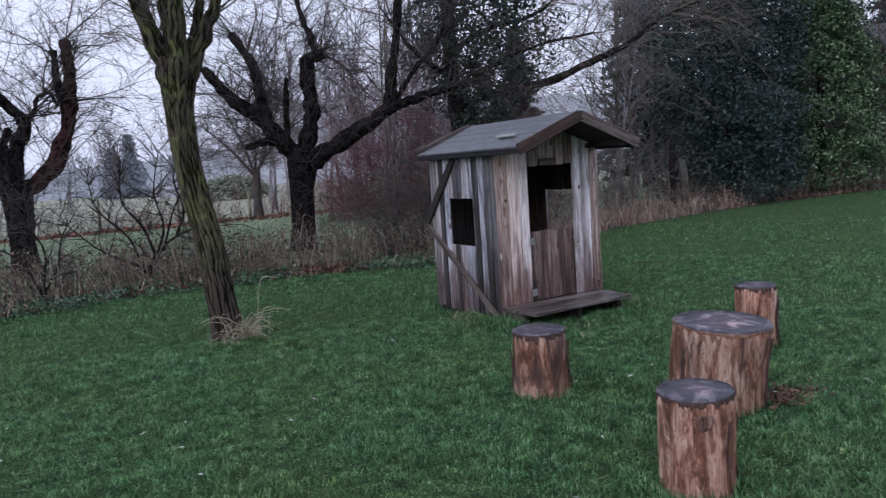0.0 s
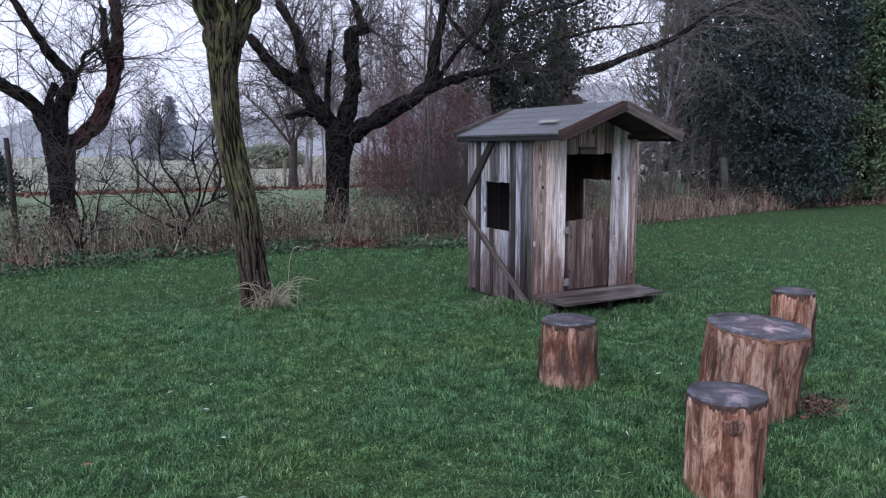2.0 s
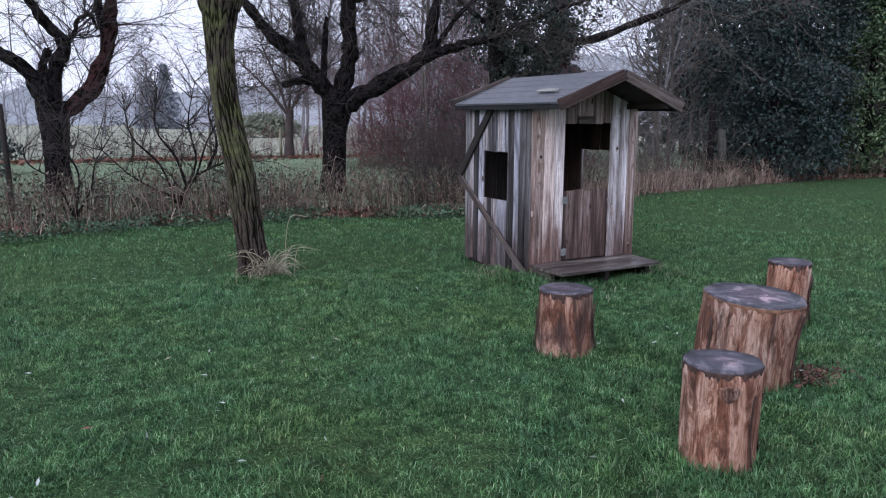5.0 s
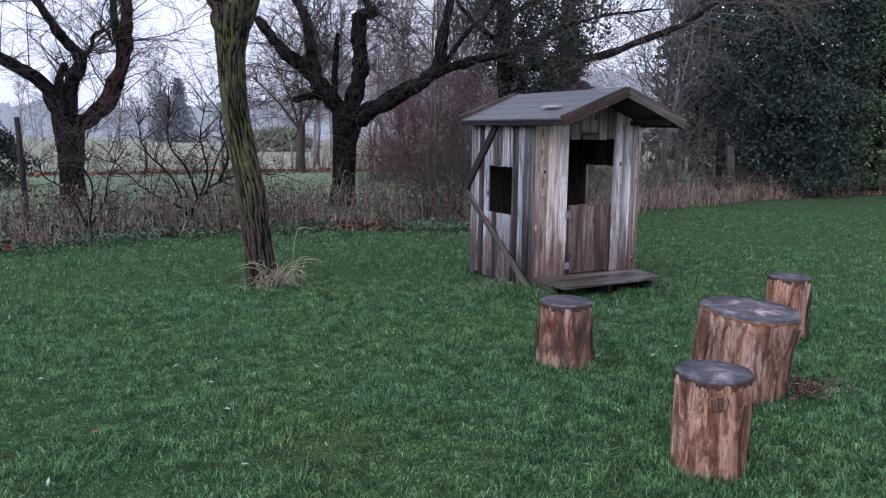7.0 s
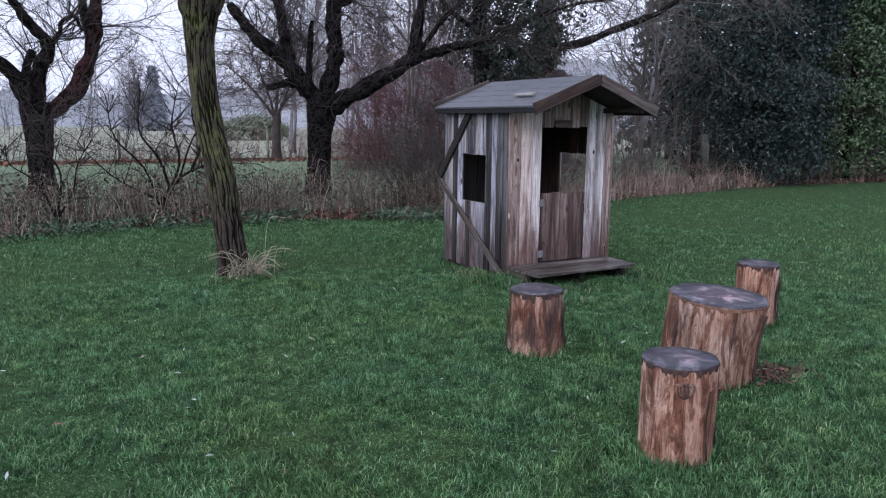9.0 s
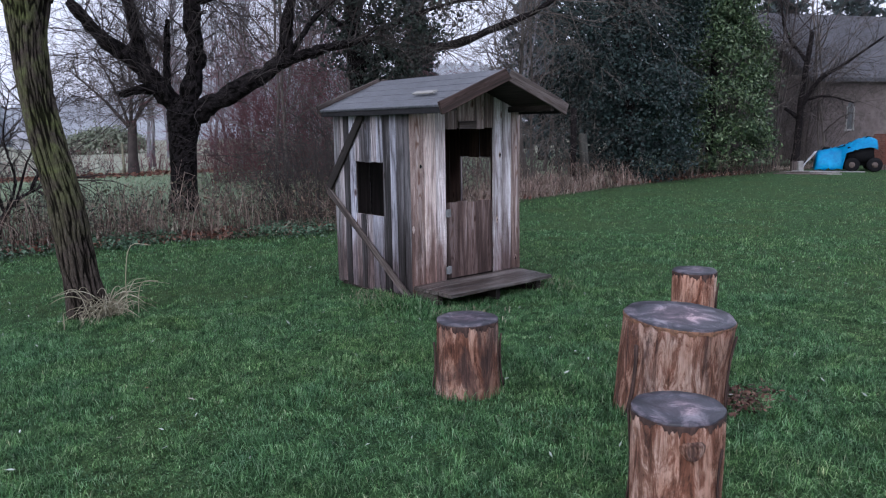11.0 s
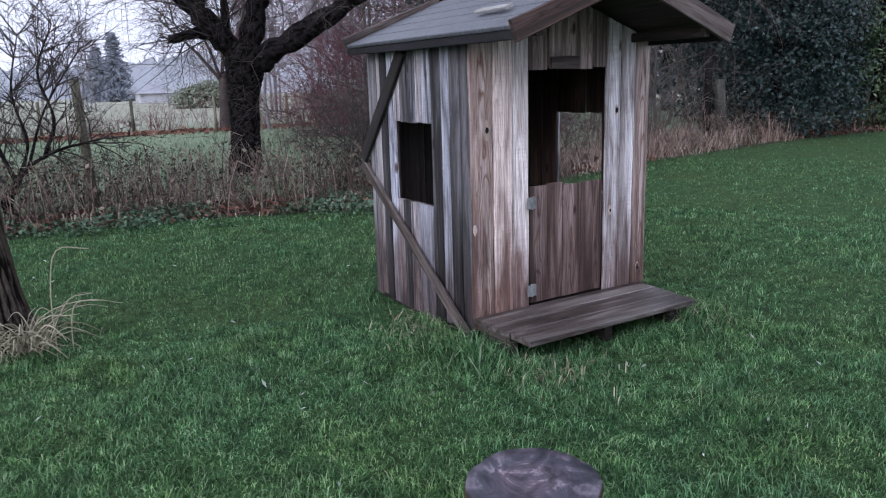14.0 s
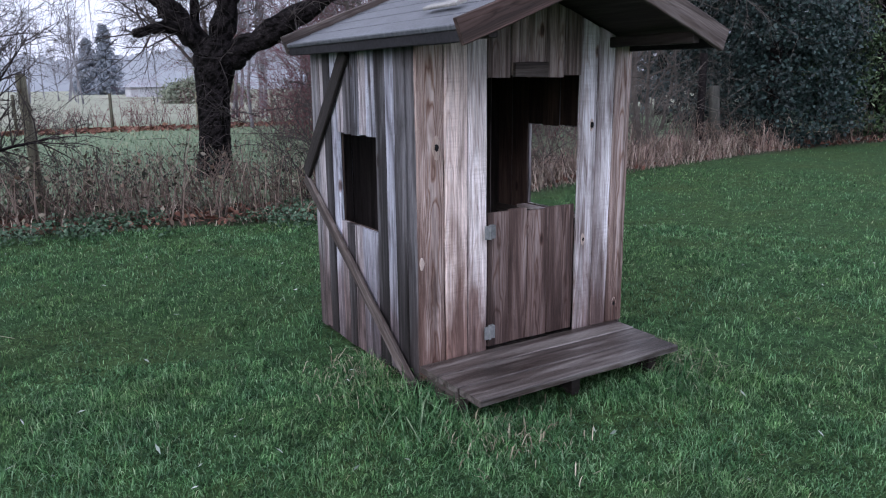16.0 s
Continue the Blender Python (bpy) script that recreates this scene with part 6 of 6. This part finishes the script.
q = lawn_points()
sparse = np.array([noise.noise((a * 9, b_ * 9, 6)) + 0.7 * noise.noise((a * 2.5, b_ * 2.5, 11)) for a, b_ in q[:, :2]])
q = q[(sparse > -0.35) | (rg.uniform(0, 1, len(q)) < 0.55)]
tuft = np.array([noise.noise((a * 2.2, b_ * 2.2, 0)) + 0.7 * noise.noise((a * 7, b_ * 7, 3)) for a, b_ in q[:, :2]])
under = ((q[:, 0] > HX - 0.1) & (q[:, 0] < HX + 1.25) & (q[:, 1] > HY - 0.48) & (q[:, 1] < HY)).astype(float)
near_wall = np.exp(-np.maximum(0, np.abs(q[:, 0] - HX - 0.6) - 0.65) ** 2 / 0.02 - np.maximum(0, np.abs(q[:, 1] - HY - 0.3) - 0.85) ** 2 / 0.02)
hgt = np.clip(rg.uniform(0.016, 0.042, len(q)) * (1 + 1.0 * tuft) * (1 + 0.9 * near_wall), 0.015, 0.14) * (1 - 0.4 * under)
wdt = rg.uniform(0.002, 0.0045, len(q)) * 1.06 * np.clip(q[:, 2] / 6.6, 1, 2.3)
comb = 9 * np.array([noise.noise((a * 3.2, b_ * 3.2, 20)) for a, b_ in q[:, :2]]) + rg.normal(0, 1.7, len(q))
p, f = blades(q[:, :2], 0.0, hgt, wdt, 1.7, rg, comb)
stuff("lawn_grass", np_mesh("lawn_grass", p, f), LAWN, "short damp green lawn grass", "grass")

# small pale willow leaves and bits on the lawn
n = 420
r = np.sqrt(rg.uniform(4, 150, n))
a = np.radians(rg.uniform(-8, 70, n))
c = np.stack([0.5 + r * np.sin(a), r * np.cos(a), 0.045 + 0 * r], 1)
c = c[(c[:, 1] < edge_y(c[:, 0])) & ~((c[:, 0] > HX - 0.05) & (c[:, 0] < HX + HW) & (c[:, 1] > HY - 0.5) & (c[:, 1] < HY + HD))]
p, f = leaves(c, 0.011, rg, 2.0, 3.6)
stuff("fallen_leaves", np_mesh("fallen_leaves", p, [f]), islands("pale_fallen_leaves", [(0.0, (0.10, 0.13, 0.10)), (0.4, (0.24, 0.28, 0.24)), (0.8, (0.42, 0.45, 0.42)), (0.9, (0.16, 0.085, 0.05)), (1.0, (0.07, 0.05, 0.035))], 0.6), "pale narrow leaves fallen on the lawn", "fallen leaves")


def tuft_of(name, x, y, n, spread, h, seed, label, mat=STRAW, w=0.006, lean=1.7):
    rr = np.random.default_rng(seed)
    xy = np.stack([x + rr.normal(0, spread, n), y + rr.normal(0, spread, n)], 1)
    pp, ff = blades(xy, 0.0, rr.uniform(0.5, 1.0, n) * h, rr.uniform(0.6, 1.3, n) * w, lean, rr)
    return stuff(name, np_mesh(name, pp, ff), mat, label, "grass tuft")



def fountain(x, y, n, h, seed, label):
    """Long dry blades rising from one root and arching over."""
    rr, bb = random.Random(seed), Buf()
    for _ in range(n):
        a, k = rr.uniform(-3.4, 1.6), rr.uniform(0.25, 1.0) ** 1.3 * h
        out, flop, c_, s_ = rr.uniform(0.35, 1.3), rr.uniform(0.0, 0.85), math.cos(a), math.sin(a)
        ox, oy, turn = x + rr.gauss(0, 0.045), y + rr.gauss(0, 0.04), rr.gauss(0, 0.25)
        run = [(0, -0.02), (0.3 * out, 0.55 - 0.3 * flop), (0.62 * out, 0.85 - 0.62 * flop), (0.9 * out, 0.9 - 0.8 * flop), (1.15 * out, 0.85 - 0.95 * flop)]
        pts = [Vector((ox + (c_ - s_ * turn * u) * u * k, oy + (s_ + c_ * turn * u) * u * k, max(0.012, v * k + rr.gauss(0, 0.012)))) for u, v in run]
        w = rr.uniform(0.9, 1.6)
        bb.tube(curve_pts(pts, 2), [w * r_ for r_ in (0.0036, 0.0034, 0.0032, 0.003, 0.0028, 0.0025, 0.0022, 0.0018, 0.001)], 3, False)
    stuff("straw_tuft", bb.mesh("straw_tuft"), STRAW, label, "grass tuft")


fountain(2.29, 6.79, 170, 0.34, 1, "bleached arching straw tuft at the willow's foot")
tuft_of("straw_tuft", 2.12, 6.72, 26, 0.08, 0.14, 2, "bleached straw lying at the willow's foot", w=0.009)
tuft_of("straw_tuft", 4.26, 5.85, 170, 0.12, 0.085, 3, "dry straw along the playhouse wall")
tuft_of("straw_tuft", 4.42, 4.88, 130, 0.14, 0.075, 4, "dry straw before the porch step")
tuft_of("straw_tuft", 4.24, 5.45, 80, 0.1, 0.09, 8, "dry straw at the foot of the slanting brace")
tuft_of("grass_tuft", 4.22, 5.35, 420, 0.12, 0.17, 5, "long green grass at the porch corner", LAWN, 0.006)
tuft_of("straw_tuft", 5.6, 5.08, 170, 0.09, 0.15, 9, "pale dry grass at the porch end", w=0.004)
tuft_of("grass_tuft", 5.62, 5.05, 360, 0.1, 0.17, 6, "long pale grass at the porch end", LAWN, 0.006)
tuft_of("grass_tuft", 2.72, 2.2, 200, 0.07, 0.11, 7, "long green grass at a stool's foot", LAWN)
for k, (sx, sy, sr) in enumerate(((3.285, 3.62, 0.19), (2.897, 2.056, 0.168), (5.215, 3.405, 0.16), (3.88, 2.735, 0.265), (4.76, 1.6, 0.19))):
    rr = np.random.default_rng(30 + k)
    ang = rr.uniform(0, 2 * math.pi, 300)
    rad_ = sr + np.abs(rr.normal(0, 0.03, 300))
    pp, ff = blades(np.stack([sx + rad_ * np.cos(ang), sy + rad_ * np.sin(ang)], 1), 0, rr.uniform(0.03, 0.085, 300), rr.uniform(0.003, 0.005, 300), 0.9, rr)
    stuff("grass_collar", np_mesh("grass_collar", pp, ff), LAWN, "longer grass left round a log", "grass tuft")
for x, y, h, dx in ((2.42, 6.72, 0.56, 0.16), (2.5, 6.7, 0.26, 0.12)):
    t = thing("dry_stalk", (x, y, 0), "single long bleached bent grass stalk", "stalk", "bleached stalks")
    b = Buf()
    b.tube(curve_pts([Vector((0, 0, -0.02)), Vector((0.01, 0, h * 0.6)), Vector((dx * 0.4, 0, h)), Vector((dx * 1.4, 0, h * 0.98))], 4), [0.0035] * 13, 4, False)
    part("stem", b, STRAW, t)

# bark chips by the log table
c = np.stack([4.2 + rg.normal(0, 0.12, 420), 2.5 + rg.normal(0, 0.08, 420), rg.uniform(0.02, 0.04, 420)], 1)
p, f = leaves(c, 0.016, rg, 2.0, 2.2)
stuff("bark_chips", np_mesh("bark_chips", p, [f]), islands("dark_bark_chips", [(0.0, (0.03, 0.016, 0.013)), (0.6, (0.09, 0.048, 0.036)), (1.0, (0.19, 0.11, 0.08))], 0.8), "brown bark chips beside the log table", "bark chips")
